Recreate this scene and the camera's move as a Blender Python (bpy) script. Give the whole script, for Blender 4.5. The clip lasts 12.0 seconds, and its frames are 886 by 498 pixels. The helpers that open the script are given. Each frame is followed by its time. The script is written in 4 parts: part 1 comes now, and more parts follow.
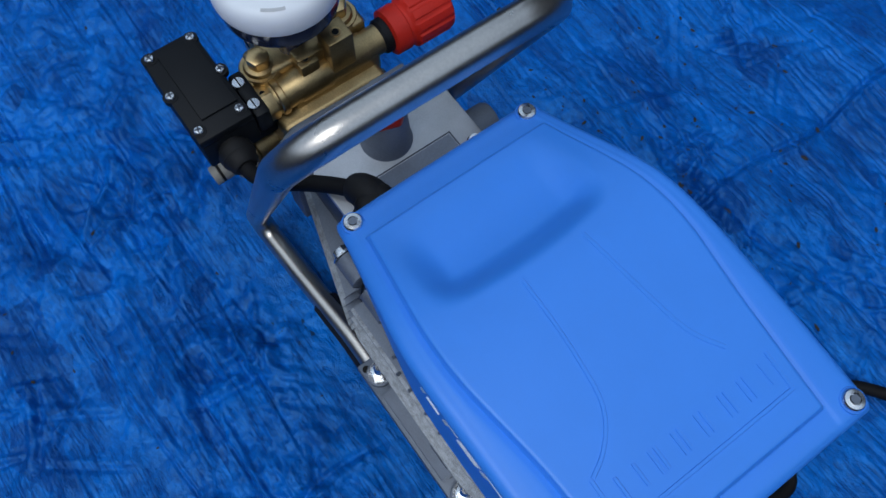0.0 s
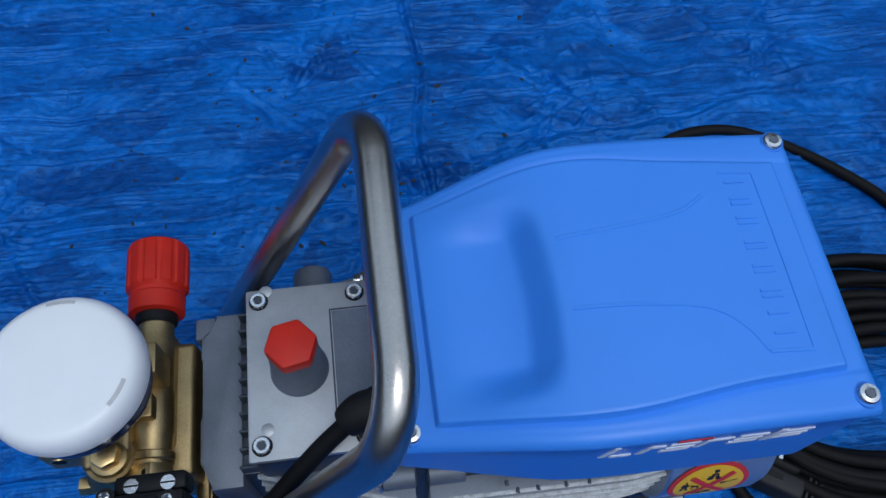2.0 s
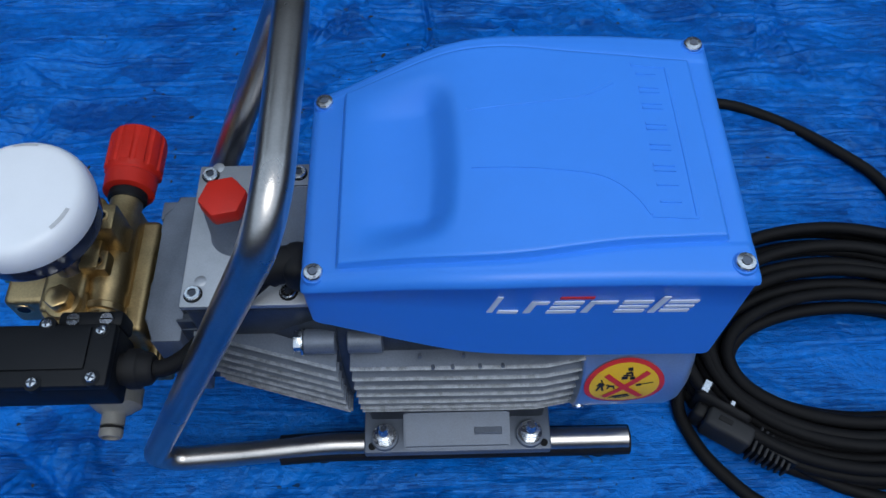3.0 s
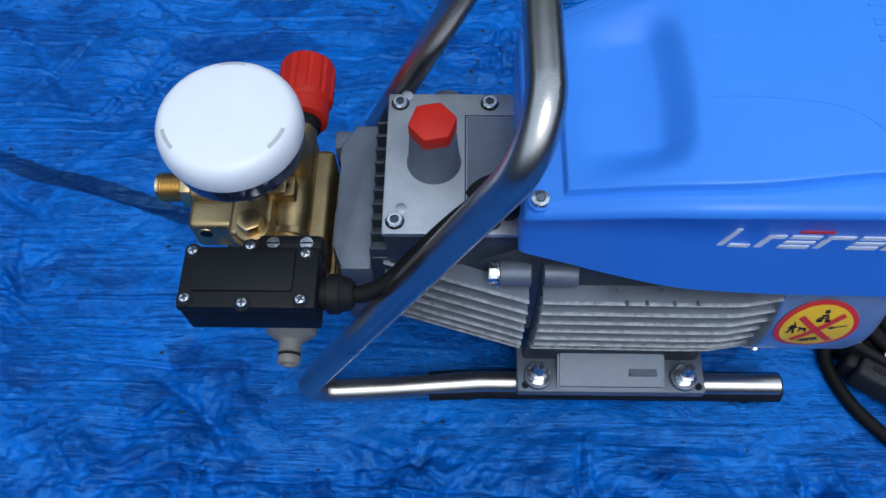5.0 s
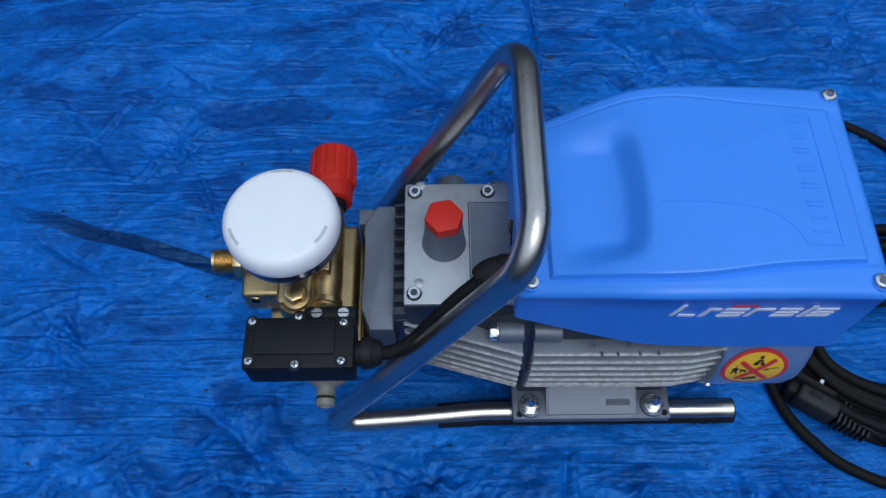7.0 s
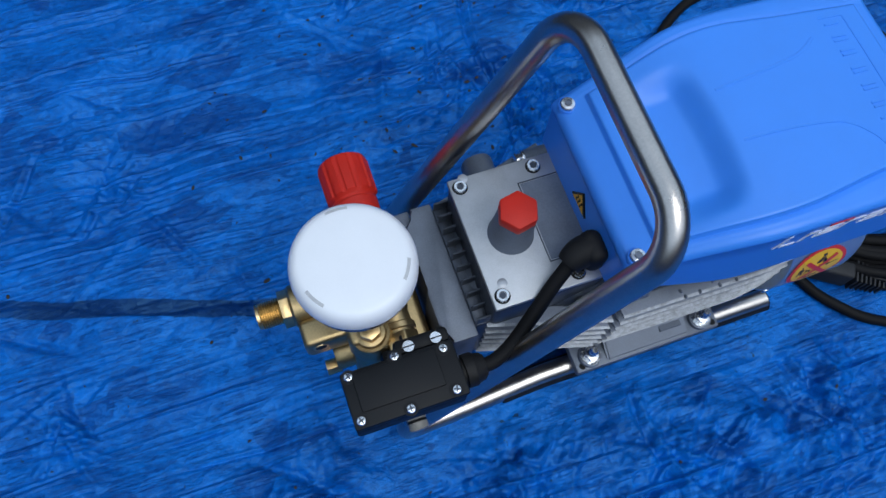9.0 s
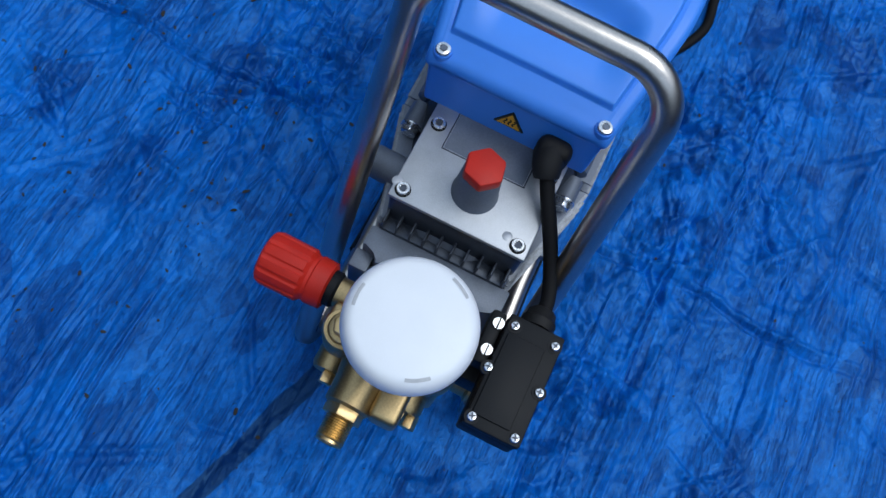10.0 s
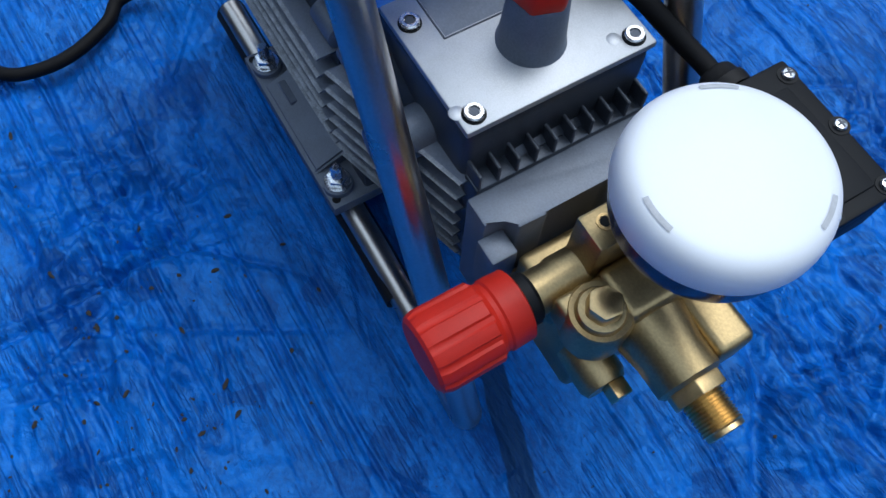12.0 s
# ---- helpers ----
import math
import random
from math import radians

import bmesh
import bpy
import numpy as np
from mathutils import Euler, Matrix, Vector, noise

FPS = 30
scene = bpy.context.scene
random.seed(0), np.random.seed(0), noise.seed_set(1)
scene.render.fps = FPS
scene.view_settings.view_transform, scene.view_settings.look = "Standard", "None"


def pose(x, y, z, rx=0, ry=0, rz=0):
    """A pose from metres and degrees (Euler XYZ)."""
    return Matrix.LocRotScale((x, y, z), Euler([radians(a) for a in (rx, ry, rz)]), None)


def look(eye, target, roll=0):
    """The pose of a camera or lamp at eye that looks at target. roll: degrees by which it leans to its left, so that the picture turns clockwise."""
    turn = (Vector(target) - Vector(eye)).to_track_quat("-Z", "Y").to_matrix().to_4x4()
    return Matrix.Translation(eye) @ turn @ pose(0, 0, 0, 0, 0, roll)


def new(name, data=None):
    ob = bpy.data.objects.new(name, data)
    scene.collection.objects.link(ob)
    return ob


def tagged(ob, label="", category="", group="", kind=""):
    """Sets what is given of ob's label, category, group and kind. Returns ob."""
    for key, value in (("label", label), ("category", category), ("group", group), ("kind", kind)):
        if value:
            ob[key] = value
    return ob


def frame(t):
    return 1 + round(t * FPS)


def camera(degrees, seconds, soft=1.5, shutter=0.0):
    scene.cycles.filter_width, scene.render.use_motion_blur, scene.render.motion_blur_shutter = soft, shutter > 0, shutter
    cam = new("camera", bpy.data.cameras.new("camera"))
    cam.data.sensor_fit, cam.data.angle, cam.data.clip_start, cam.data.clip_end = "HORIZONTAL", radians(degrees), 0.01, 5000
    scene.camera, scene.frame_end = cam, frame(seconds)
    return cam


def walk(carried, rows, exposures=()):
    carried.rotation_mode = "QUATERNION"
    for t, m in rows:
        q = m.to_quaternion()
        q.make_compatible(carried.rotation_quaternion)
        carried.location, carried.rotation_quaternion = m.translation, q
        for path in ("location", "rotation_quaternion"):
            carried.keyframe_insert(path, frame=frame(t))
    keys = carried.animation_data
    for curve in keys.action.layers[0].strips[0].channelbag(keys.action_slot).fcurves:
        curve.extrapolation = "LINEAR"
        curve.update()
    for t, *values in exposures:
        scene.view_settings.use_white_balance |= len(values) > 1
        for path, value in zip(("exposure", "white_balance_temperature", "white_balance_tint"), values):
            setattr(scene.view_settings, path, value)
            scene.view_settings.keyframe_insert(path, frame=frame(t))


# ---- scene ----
cam = camera(57.60, 12.0, soft=1.5, shutter=0.0)
PATH = [
    (0, 0.2592, -0.0890, 0.7210, 21.97, -0.92, 53.99),
    (0.5, 0.1286, -0.1505, 0.7081, 21.01, -7.24, 23.82),
    (1, 0.0860, -0.0911, 0.6968, 20.61, -1.94, 3.75),
    (1.5, 0.0561, -0.0631, 0.6885, 19.89, -3.51, -1.47),
    (2, 0.0741, -0.1240, 0.7218, 27.40, -1.88, -7.39),
    (2.5, 0.1489, -0.1962, 0.7103, 30.17, -0.22, -1.51),
    (2.7, 0.1575, -0.2161, 0.7074, 30.60, 0.67, -1.08),
    (4.3, 0.1331, -0.2617, 0.6724, 29.62, -0.28, -2.71),
    (4.5, 0.1104, -0.2632, 0.6864, 29.66, 0.56, -1.69),
    (5, 0.0390, -0.2490, 0.6880, 27.70, 0.67, 0.85),
    (5.5, 0.0170, -0.2307, 0.6725, 26.59, 0.51, -1.26),
    (6, 0.0446, -0.2240, 0.7072, 26.20, -0.53, -1.72),
    (6.5, 0.0589, -0.2471, 0.8491, 25.65, -0.30, -1.69),
    (7, 0.0220, -0.2583, 0.8223, 27.47, 0.23, -0.60),
    (7.2, -0.0259, -0.2566, 0.7713, 27.21, 0.55, 0.38),
    (8.8, -0.1054, -0.1763, 0.7848, 21.31, -2.38, -14.12),
    (9, -0.1300, -0.1459, 0.8092, 21.18, -3.16, -19.32),
    (9.5, -0.1214, -0.0319, 0.7847, 17.68, -1.62, -45.70),
    (10, -0.2285, 0.0272, 0.7835, 19.46, -7.40, -64.46),
    (10.5, -0.2604, 0.1011, 0.7872, 20.58, -0.93, -81.33),
    (11, -0.2159, 0.1541, 0.7506, 19.37, -1.02, -92.26),
    (11.5, -0.1762, 0.2416, 0.6984, 20.97, -4.75, -111.64),
    (12, -0.1694, 0.2188, 0.5653, 24.20, -1.64, -120.48),
]
EXPOSURE = [(0.0, -0.05), (2.6, 0.03), (4.4, 0.40), (5.5, 0.40), (6.0, 0.36), (6.5, 0.16), (7.0, 0.17), (9.0, 0.24), (9.5, 0.15), (10.0, 0.24), (10.5, 0.34), (11.5, 0.55), (12.0, 0.54)]
walk(cam, [(t, pose(x, y, z, rx, ry, rz)) for t, x, y, z, rx, ry, rz in PATH], EXPOSURE)

# ---- light: open shade under a bright, soft sky ----
world = bpy.data.worlds.new("sky")
scene.world = world
world.use_nodes = True
wn, wl = world.node_tree.nodes, world.node_tree.links
sky = wn.new("ShaderNodeTexSky")
sky.sky_type, sky.sun_disc = "NISHITA", False
sky.sun_elevation, sky.sun_rotation = radians(64), radians(153)
sky.air_density, sky.dust_density, sky.ozone_density = 1.0, 2.0, 1.2
veil = wn.new("ShaderNodeMix")
veil.data_type = "RGBA"
veil.inputs["Factor"].default_value = 0.6
veil.inputs["B"].default_value = (4.5, 5.7, 7.0, 1)
wl.new(sky.outputs[0], veil.inputs["A"])
wl.new(veil.outputs["Result"], wn["Background"].inputs["Color"])
wn["Background"].inputs["Strength"].default_value = 0.158
sun_data = bpy.data.lights.new("sun", "SUN")
sun_data.energy, sun_data.angle, sun_data.color = 0.90, radians(36), (0.91, 0.97, 1.0)
sun = new("sun", sun_data)
sun.matrix_world = look((0.35, -1.0, 2.5), (0, 0, 0))


# ---- materials ----
def material(name, base, rough=0.5, metal=0.0, vary=0.12, scale=60.0, grain=900.0, bump=0.05, dist=0.0006, rvary=0.12, stretch=(1, 1, 1), dirt=None, coat=0.0, spec=0.5):
    """A surface with colour and gloss that vary at two scales, and fine relief."""
    mt = bpy.data.materials.new(name)
    mt.use_nodes = True
    nt = mt.node_tree
    n, l = nt.nodes, nt.links
    b = n["Principled BSDF"]
    b.inputs["Metallic"].default_value = metal
    b.inputs["Coat Weight"].default_value = coat
    b.inputs["Specular IOR Level"].default_value = spec
    tc = n.new("ShaderNodeTexCoord")
    mp = n.new("ShaderNodeMapping")
    mp.inputs["Scale"].default_value = stretch
    l.new(tc.outputs["Object"], mp.inputs["Vector"])
    big, fine = n.new("ShaderNodeTexNoise"), n.new("ShaderNodeTexNoise")
    for node, sc, det in ((big, scale, 5), (fine, grain, 3)):
        node.inputs["Scale"].default_value, node.inputs["Detail"].default_value = sc, det
        l.new(mp.outputs[0], node.inputs["Vector"])
    mix = n.new("ShaderNodeMix")
    mix.data_type = "RGBA"
    lo = [c * (1 - vary) for c in base] if dirt is None else dirt
    hi = [min(1, c * (1 + vary)) for c in base]
    mix.inputs["A"].default_value, mix.inputs["B"].default_value = (*lo, 1), (*hi, 1)
    add = n.new("ShaderNodeMath")
    add.operation = "MULTIPLY_ADD"
    add.inputs[1].default_value = 0.4
    l.new(fine.outputs[0], add.inputs[0])
    half = n.new("ShaderNodeMath")
    half.operation = "MULTIPLY"
    half.inputs[1].default_value = 0.6
    l.new(big.outputs[0], half.inputs[0])
    l.new(half.outputs[0], add.inputs[2])
    ramp = n.new("ShaderNodeMapRange")
    ramp.inputs["From Min"].default_value, ramp.inputs["From Max"].default_value = 0.36, 0.64
    l.new(add.outputs[0], ramp.inputs["Value"])
    l.new(ramp.outputs[0], mix.inputs["Factor"])
    l.new(mix.outputs["Result"], b.inputs["Base Color"])
    rr = n.new("ShaderNodeMapRange")
    rr.inputs["To Min"].default_value, rr.inputs["To Max"].default_value = max(0.03, rough - rvary), min(1, rough + rvary)
    l.new(big.outputs[0], rr.inputs["Value"])
    l.new(rr.outputs[0], b.inputs["Roughness"])
    if bump:
        bp = n.new("ShaderNodeBump")
        bp.inputs["Strength"].default_value, bp.inputs["Distance"].default_value = bump, dist
        l.new(fine.outputs[0], bp.inputs["Height"])
        l.new(bp.outputs[0], b.inputs["Normal"])
    return mt


BLUE = material("blue_plastic", (0.040, 0.240, 0.82), 0.40, vary=0.03, scale=25, grain=2500, bump=0.12, dist=0.0002, rvary=0.05)
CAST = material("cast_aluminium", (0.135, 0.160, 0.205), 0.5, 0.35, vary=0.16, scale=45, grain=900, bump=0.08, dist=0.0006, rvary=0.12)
# darker copy of the cast metal, with the shade of gaps in its colour
CASTDARK = material("shaded_cast_aluminium", (0.058, 0.070, 0.092), 0.42, 0.55, vary=0.24, scale=90, grain=900, bump=0.12, dist=0.0006, rvary=0.12)
# paler cast metal for the outer edges of the fins
CASTPALE = material("pale_cast_edge", (0.20, 0.22, 0.25), 0.42, 0.5, vary=0.45, scale=160, grain=1500, bump=0.1, dist=0.0004, rvary=0.14)
LID = material("machined_aluminium", (0.42, 0.44, 0.47), 0.50, 0.75, vary=0.14, scale=45, grain=1500, bump=0.06, dist=0.0003, rvary=0.14)
STEEL = material("brushed_steel_tube", (0.50, 0.475, 0.45), 0.30, 1.0, vary=0.10, scale=30, grain=600, bump=0.06, dist=0.0003, rvary=0.08)
ZINC = material("zinc_sheet", (0.60, 0.66, 0.70), 0.32, 0.85, vary=0.08, scale=40, grain=700, bump=0.05, rvary=0.1)
SCREW = material("zinc_screw", (0.70, 0.72, 0.74), 0.25, 1.0, vary=0.12, scale=300, grain=2000, bump=0.05)
BRASS = material("brass", (0.43, 0.32, 0.165), 0.42, 1.0, vary=0.2, scale=50, grain=700, bump=0.18, dist=0.0006, rvary=0.12)
BRASSBRIGHT = material("bright_brass", (0.66, 0.47, 0.23), 0.34, 1.0, vary=0.12, scale=120, grain=900, bump=0.06)
RED = material("red_plastic", (0.50, 0.018, 0.009), 0.5, spec=0.3, vary=0.10, scale=60, grain=1800, bump=0.12, dist=0.0003)
WHITE = material("white_plastic", (0.77, 0.80, 0.845), 0.38, vary=0.02, scale=40, grain=1500, bump=0.05, dist=0.0002)
# grey that stands for the shade inside the cap's slots
SLOT = material("slot_shade_grey", (0.46, 0.475, 0.50), 0.5, vary=0.1, scale=200)
BLACK = material("black_plastic", (0.006, 0.007, 0.009), 0.55, spec=0.22, vary=0.2, scale=80, grain=1800, bump=0.2, dist=0.0003)
SOOT = material("dark_grey_rubber", (0.022, 0.023, 0.026), 0.6, spec=0.3, vary=0.2, scale=90, grain=1500, bump=0.2, dist=0.0003)
RUBBER = material("black_rubber", (0.009, 0.009, 0.010), 0.62, spec=0.25, vary=0.25, scale=90, grain=1200, bump=0.2, dist=0.0004)
CABLE = material("black_cable", (0.006, 0.006, 0.007), 0.65, spec=0.16, vary=0.25, scale=70, grain=900, bump=0.15, dist=0.0004)
GREY = material("grey_plastic", (0.20, 0.195, 0.18), 0.5, vary=0.1, scale=100)
DARKGLASS = material("dark_gauge_body", (0.02, 0.028, 0.06), 0.15, vary=0.1, scale=100, bump=0.0)
YELLOW = material("yellow_sticker", (0.82, 0.50, 0.02), 0.4, vary=0.03, scale=100, bump=0.0)
ORANGE = material("orange_sticker", (0.75, 0.36, 0.02), 0.4, vary=0.04, scale=100, bump=0.0)
REDINK = material("red_print", (0.62, 0.03, 0.03), 0.4, vary=0.04, scale=100, bump=0.0)
BLACKINK = material("black_print", (0.012, 0.011, 0.01), 0.45, vary=0.05, scale=100, bump=0.0)
WHITEINK = material("white_print", (0.72, 0.76, 0.82), 0.45, vary=0.04, scale=100, bump=0.0)


def tarp_material():
    mt = bpy.data.materials.new("blue_tarpaulin")
    mt.use_nodes = True
    nt = mt.node_tree
    n, l = nt.nodes, nt.links
    b = n["Principled BSDF"]
    tc = n.new("ShaderNodeTexCoord")

    def noise_at(scale, stretch, detail=4, rough=0.6, distort=0.0):
        mp = n.new("ShaderNodeMapping")
        mp.inputs["Scale"].default_value = stretch
        l.new(tc.outputs["Object"], mp.inputs["Vector"])
        nz = n.new("ShaderNodeTexNoise")
        nz.inputs["Scale"].default_value, nz.inputs["Detail"].default_value = scale, detail
        nz.inputs["Roughness"].default_value, nz.inputs["Distortion"].default_value = rough, distort
        l.new(mp.outputs[0], nz.inputs["Vector"])
        return nz.outputs[0]

    def maths(op, a, bb, c=None):
        nd = n.new("ShaderNodeMath")
        nd.operation = op
        for i, v in enumerate((a, bb, c)):
            if v is None:
                continue
            if isinstance(v, (int, float)):
                nd.inputs[i].default_value = v
            else:
                l.new(v, nd.inputs[i])
        return nd.outputs[0]

    def cells(scale, stretch, feature="F1"):
        mp = n.new("ShaderNodeMapping")
        mp.inputs["Scale"].default_value = stretch
        l.new(warped, mp.inputs["Vector"])
        v = n.new("ShaderNodeTexVoronoi")
        v.feature = feature
        v.inputs["Scale"].default_value = scale
        l.new(mp.outputs[0], v.inputs["Vector"])
        return v.outputs["Distance"]

    warp = n.new("ShaderNodeTexNoise")
    warp.inputs["Scale"].default_value, warp.inputs["Detail"].default_value = 22, 3
    l.new(tc.outputs["Object"], warp.inputs["Vector"])
    away = n.new("ShaderNodeVectorMath")
    away.operation = "MULTIPLY_ADD"
    away.inputs[1].default_value = (0.012, 0.010, 0)
    l.new(warp.outputs["Color"], away.inputs[0])
    l.new(tc.outputs["Object"], away.inputs[2])
    warped = away.outputs[0]

    def creased(scale, stretch, detail=4, rough=0.6, distort=0.0):
        """Noise folded at its middle: flat slopes that meet in sharp valleys."""
        return maths("ABSOLUTE", maths("SUBTRACT", noise_at(scale, stretch, detail, rough, distort), 0.5), 0.0)

    def below(value, limit):
        """1 where value lies under the limit, with a short soft edge."""
        nd = n.new("ShaderNodeMapRange")
        nd.inputs["From Min"].default_value, nd.inputs["From Max"].default_value = limit, limit * 0.35
        l.new(value, nd.inputs["Value"])
        return nd.outputs[0]

    facet = cells(34, (1, 1.5, 1))
    blotch = noise_at(9, (1, 1.6, 1), 5, 0.6, 0.4)
    mottle = noise_at(120, (1, 1.5, 1), 6, 0.75, 0.3)
    crinkle = creased(48, (1, 1.35, 1), 5, 0.62, 0.5)
    crackle = creased(130, (1, 1.4, 1), 3, 0.55, 0.4)
    crush = creased(17, (1, 1.2, 1), 4, 0.55, 0.6)
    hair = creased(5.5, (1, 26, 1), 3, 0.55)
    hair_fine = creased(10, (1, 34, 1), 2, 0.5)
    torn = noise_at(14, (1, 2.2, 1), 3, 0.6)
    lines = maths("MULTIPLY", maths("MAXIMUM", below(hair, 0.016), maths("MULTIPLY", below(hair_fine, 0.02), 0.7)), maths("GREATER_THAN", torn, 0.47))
    # darker patches with angular outlines
    def patches(scale, stretch, share):
        mp = n.new("ShaderNodeMapping")
        mp.inputs["Scale"].default_value = stretch
        l.new(warped, mp.inputs["Vector"])
        v = n.new("ShaderNodeTexVoronoi")
        v.inputs["Scale"].default_value = scale
        l.new(mp.outputs[0], v.inputs["Vector"])
        sp = n.new("ShaderNodeSeparateColor")
        l.new(v.outputs["Color"], sp.inputs[0])
        return maths("GREATER_THAN", sp.outputs[0], 1 - share)

    dark_patch = maths("MAXIMUM", patches(13, (1, 1.7, 1), 0.06), patches(31, (1, 1.4, 1), 0.05))
    dark_patch = maths("MULTIPLY", dark_patch, maths("MULTIPLY_ADD", blotch, 1.2, 0.1))
    # mottle puts the light and dark of fine crackle into the colour
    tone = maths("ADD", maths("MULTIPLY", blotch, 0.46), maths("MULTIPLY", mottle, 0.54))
    tone = maths("SUBTRACT", tone, maths("MULTIPLY", dark_patch, 0.13))
    # hair creases darkened too: their shade goes into the colour
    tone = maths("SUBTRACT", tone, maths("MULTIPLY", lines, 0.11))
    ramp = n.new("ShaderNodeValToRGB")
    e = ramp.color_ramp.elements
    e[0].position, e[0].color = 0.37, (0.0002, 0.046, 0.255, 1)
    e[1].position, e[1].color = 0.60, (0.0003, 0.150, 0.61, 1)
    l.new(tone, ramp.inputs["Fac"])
    # sparse grit and dark specks
    speck = noise_at(150, (1, 1, 1), 2, 0.5)
    where = noise_at(5, (1, 1, 1), 2, 0.5)
    spot = n.new("ShaderNodeMapRange")
    spot.inputs["From Min"].default_value, spot.inputs["From Max"].default_value = 0.775, 0.80
    l.new(maths("ADD", speck, maths("MULTIPLY", maths("SUBTRACT", where, 0.5), 0.5)), spot.inputs["Value"])
    mix = n.new("ShaderNodeMix")
    mix.data_type = "RGBA"
    mix.inputs["B"].default_value = (0.012, 0.022, 0.05, 1)
    l.new(maths("MULTIPLY", spot.outputs[0], 0.85), mix.inputs["Factor"])
    l.new(ramp.outputs[0], mix.inputs["A"])
    # a fold's shadow, painted as a dark streak that runs away from the outlet
    xyz = n.new("ShaderNodeSeparateXYZ")
    l.new(warped, xyz.inputs[0])
    line = maths("SUBTRACT", maths("ADD", xyz.outputs[1], maths("MULTIPLY", xyz.outputs[0], 0.315)), 0.0824)
    band = n.new("ShaderNodeMapRange")
    band.inputs["From Min"].default_value, band.inputs["From Max"].default_value = 0.0105, 0.0090
    l.new(maths("ABSOLUTE", line, 0.0), band.inputs["Value"])
    reach = n.new("ShaderNodeMapRange")
    reach.inputs["From Min"].default_value, reach.inputs["From Max"].default_value = -0.02, -0.05
    l.new(xyz.outputs[0], reach.inputs["Value"])
    fade = n.new("ShaderNodeMapRange")
    fade.inputs["From Min"].default_value, fade.inputs["From Max"].default_value = -0.50, -0.40
    l.new(xyz.outputs[0], fade.inputs["Value"])
    fold_shade = maths("MULTIPLY", maths("MULTIPLY", band.outputs[0], reach.outputs[0]), fade.outputs[0])
    fold_mix = n.new("ShaderNodeMix")
    fold_mix.data_type = "RGBA"
    fold_mix.inputs["B"].default_value = (0.0002, 0.017, 0.105, 1)
    l.new(maths("MULTIPLY", fold_shade, 0.95), fold_mix.inputs["Factor"])
    l.new(mix.outputs["Result"], fold_mix.inputs["A"])
    l.new(fold_mix.outputs["Result"], b.inputs["Base Color"])
    b.inputs["Specular IOR Level"].default_value = 0.55
    b.inputs["Specular Tint"].default_value = (0.28, 0.72, 1.0, 1)
    rr = n.new("ShaderNodeMapRange")
    rr.inputs["To Min"].default_value, rr.inputs["To Max"].default_value = 0.28, 0.44
    l.new(blotch, rr.inputs["Value"])
    l.new(rr.outputs[0], b.inputs["Roughness"])
    weave = noise_at(420, (1, 1, 1), 2)
    height = maths("ADD", maths("MULTIPLY", crinkle, 0.62), maths("ADD", maths("MULTIPLY", crush, 0.40), maths("MULTIPLY", weave, 0.035)))
    height = maths("ADD", height, maths("ADD", maths("MULTIPLY", mottle, 0.14), maths("MULTIPLY", facet, 0.10)))
    height = maths("ADD", maths("SUBTRACT", height, maths("MULTIPLY", lines, 0.10)), maths("MULTIPLY", crackle, 0.26))
    bp = n.new("ShaderNodeBump")
    bp.inputs["Strength"].default_value, bp.inputs["Distance"].default_value = 0.75, 0.006
    l.new(height, bp.inputs["Height"])
    l.new(bp.outputs[0], b.inputs["Normal"])
    return mt


TARP = tarp_material()
# dark grey for the unseen light-blocking walls
BLOCKER = material("blocker_grey", (0.055, 0.056, 0.060), 0.8, vary=0.3, scale=6, grain=60, bump=0.3, dist=0.003, stretch=(1, 1, 0.15))
SOIL = material("dark_soil", (0.022, 0.018, 0.014), 0.9, vary=0.4, scale=300, grain=1500, bump=0.3)
GRASS = material("short_grass", (0.05, 0.085, 0.025), 0.8, vary=0.4, scale=3, grain=60, bump=0.6, dist=0.02)


# ---- mesh helpers ----
def finish(bm, angle=35):
    for f in bm.faces:
        f.smooth = True
    bm.normal_update()
    for e in bm.edges:
        if len(e.link_faces) == 2 and e.calc_face_angle(0) > radians(angle):
            e.smooth = False


def part(name, bm, mat, parent=None, label="", angle=35):
    """Links a bmesh as one mesh object, under a thing or a part."""
    finish(bm, angle)
    me = bpy.data.meshes.new(name)
    bm.to_mesh(me)
    bm.free()
    me.materials.append(mat)
    ob = new(name, me)
    if parent:
        ob.parent = parent
    if label:
        tagged(ob, label)
    return ob


def turn_to(axis):
    return Vector((0, 0, 1)).rotation_difference(Vector(axis).normalized()).to_matrix().to_4x4()


def box(x0, x1, y0, y1, z0, z1, bevel=0.001, seg=2, bm=None):
    bm = bm or bmesh.new()
    r = bmesh.ops.create_cube(bm, size=1.0)
    for v in r["verts"]:
        v.co = Vector(((x0 + x1) / 2 + v.co.x * (x1 - x0), (y0 + y1) / 2 + v.co.y * (y1 - y0), (z0 + z1) / 2 + v.co.z * (z1 - z0)))
    if bevel:
        es = list({e for v in r["verts"] for e in v.link_edges})
        bmesh.ops.bevel(bm, geom=es, offset=bevel, segments=seg, affect="EDGES", profile=0.5)
    return bm


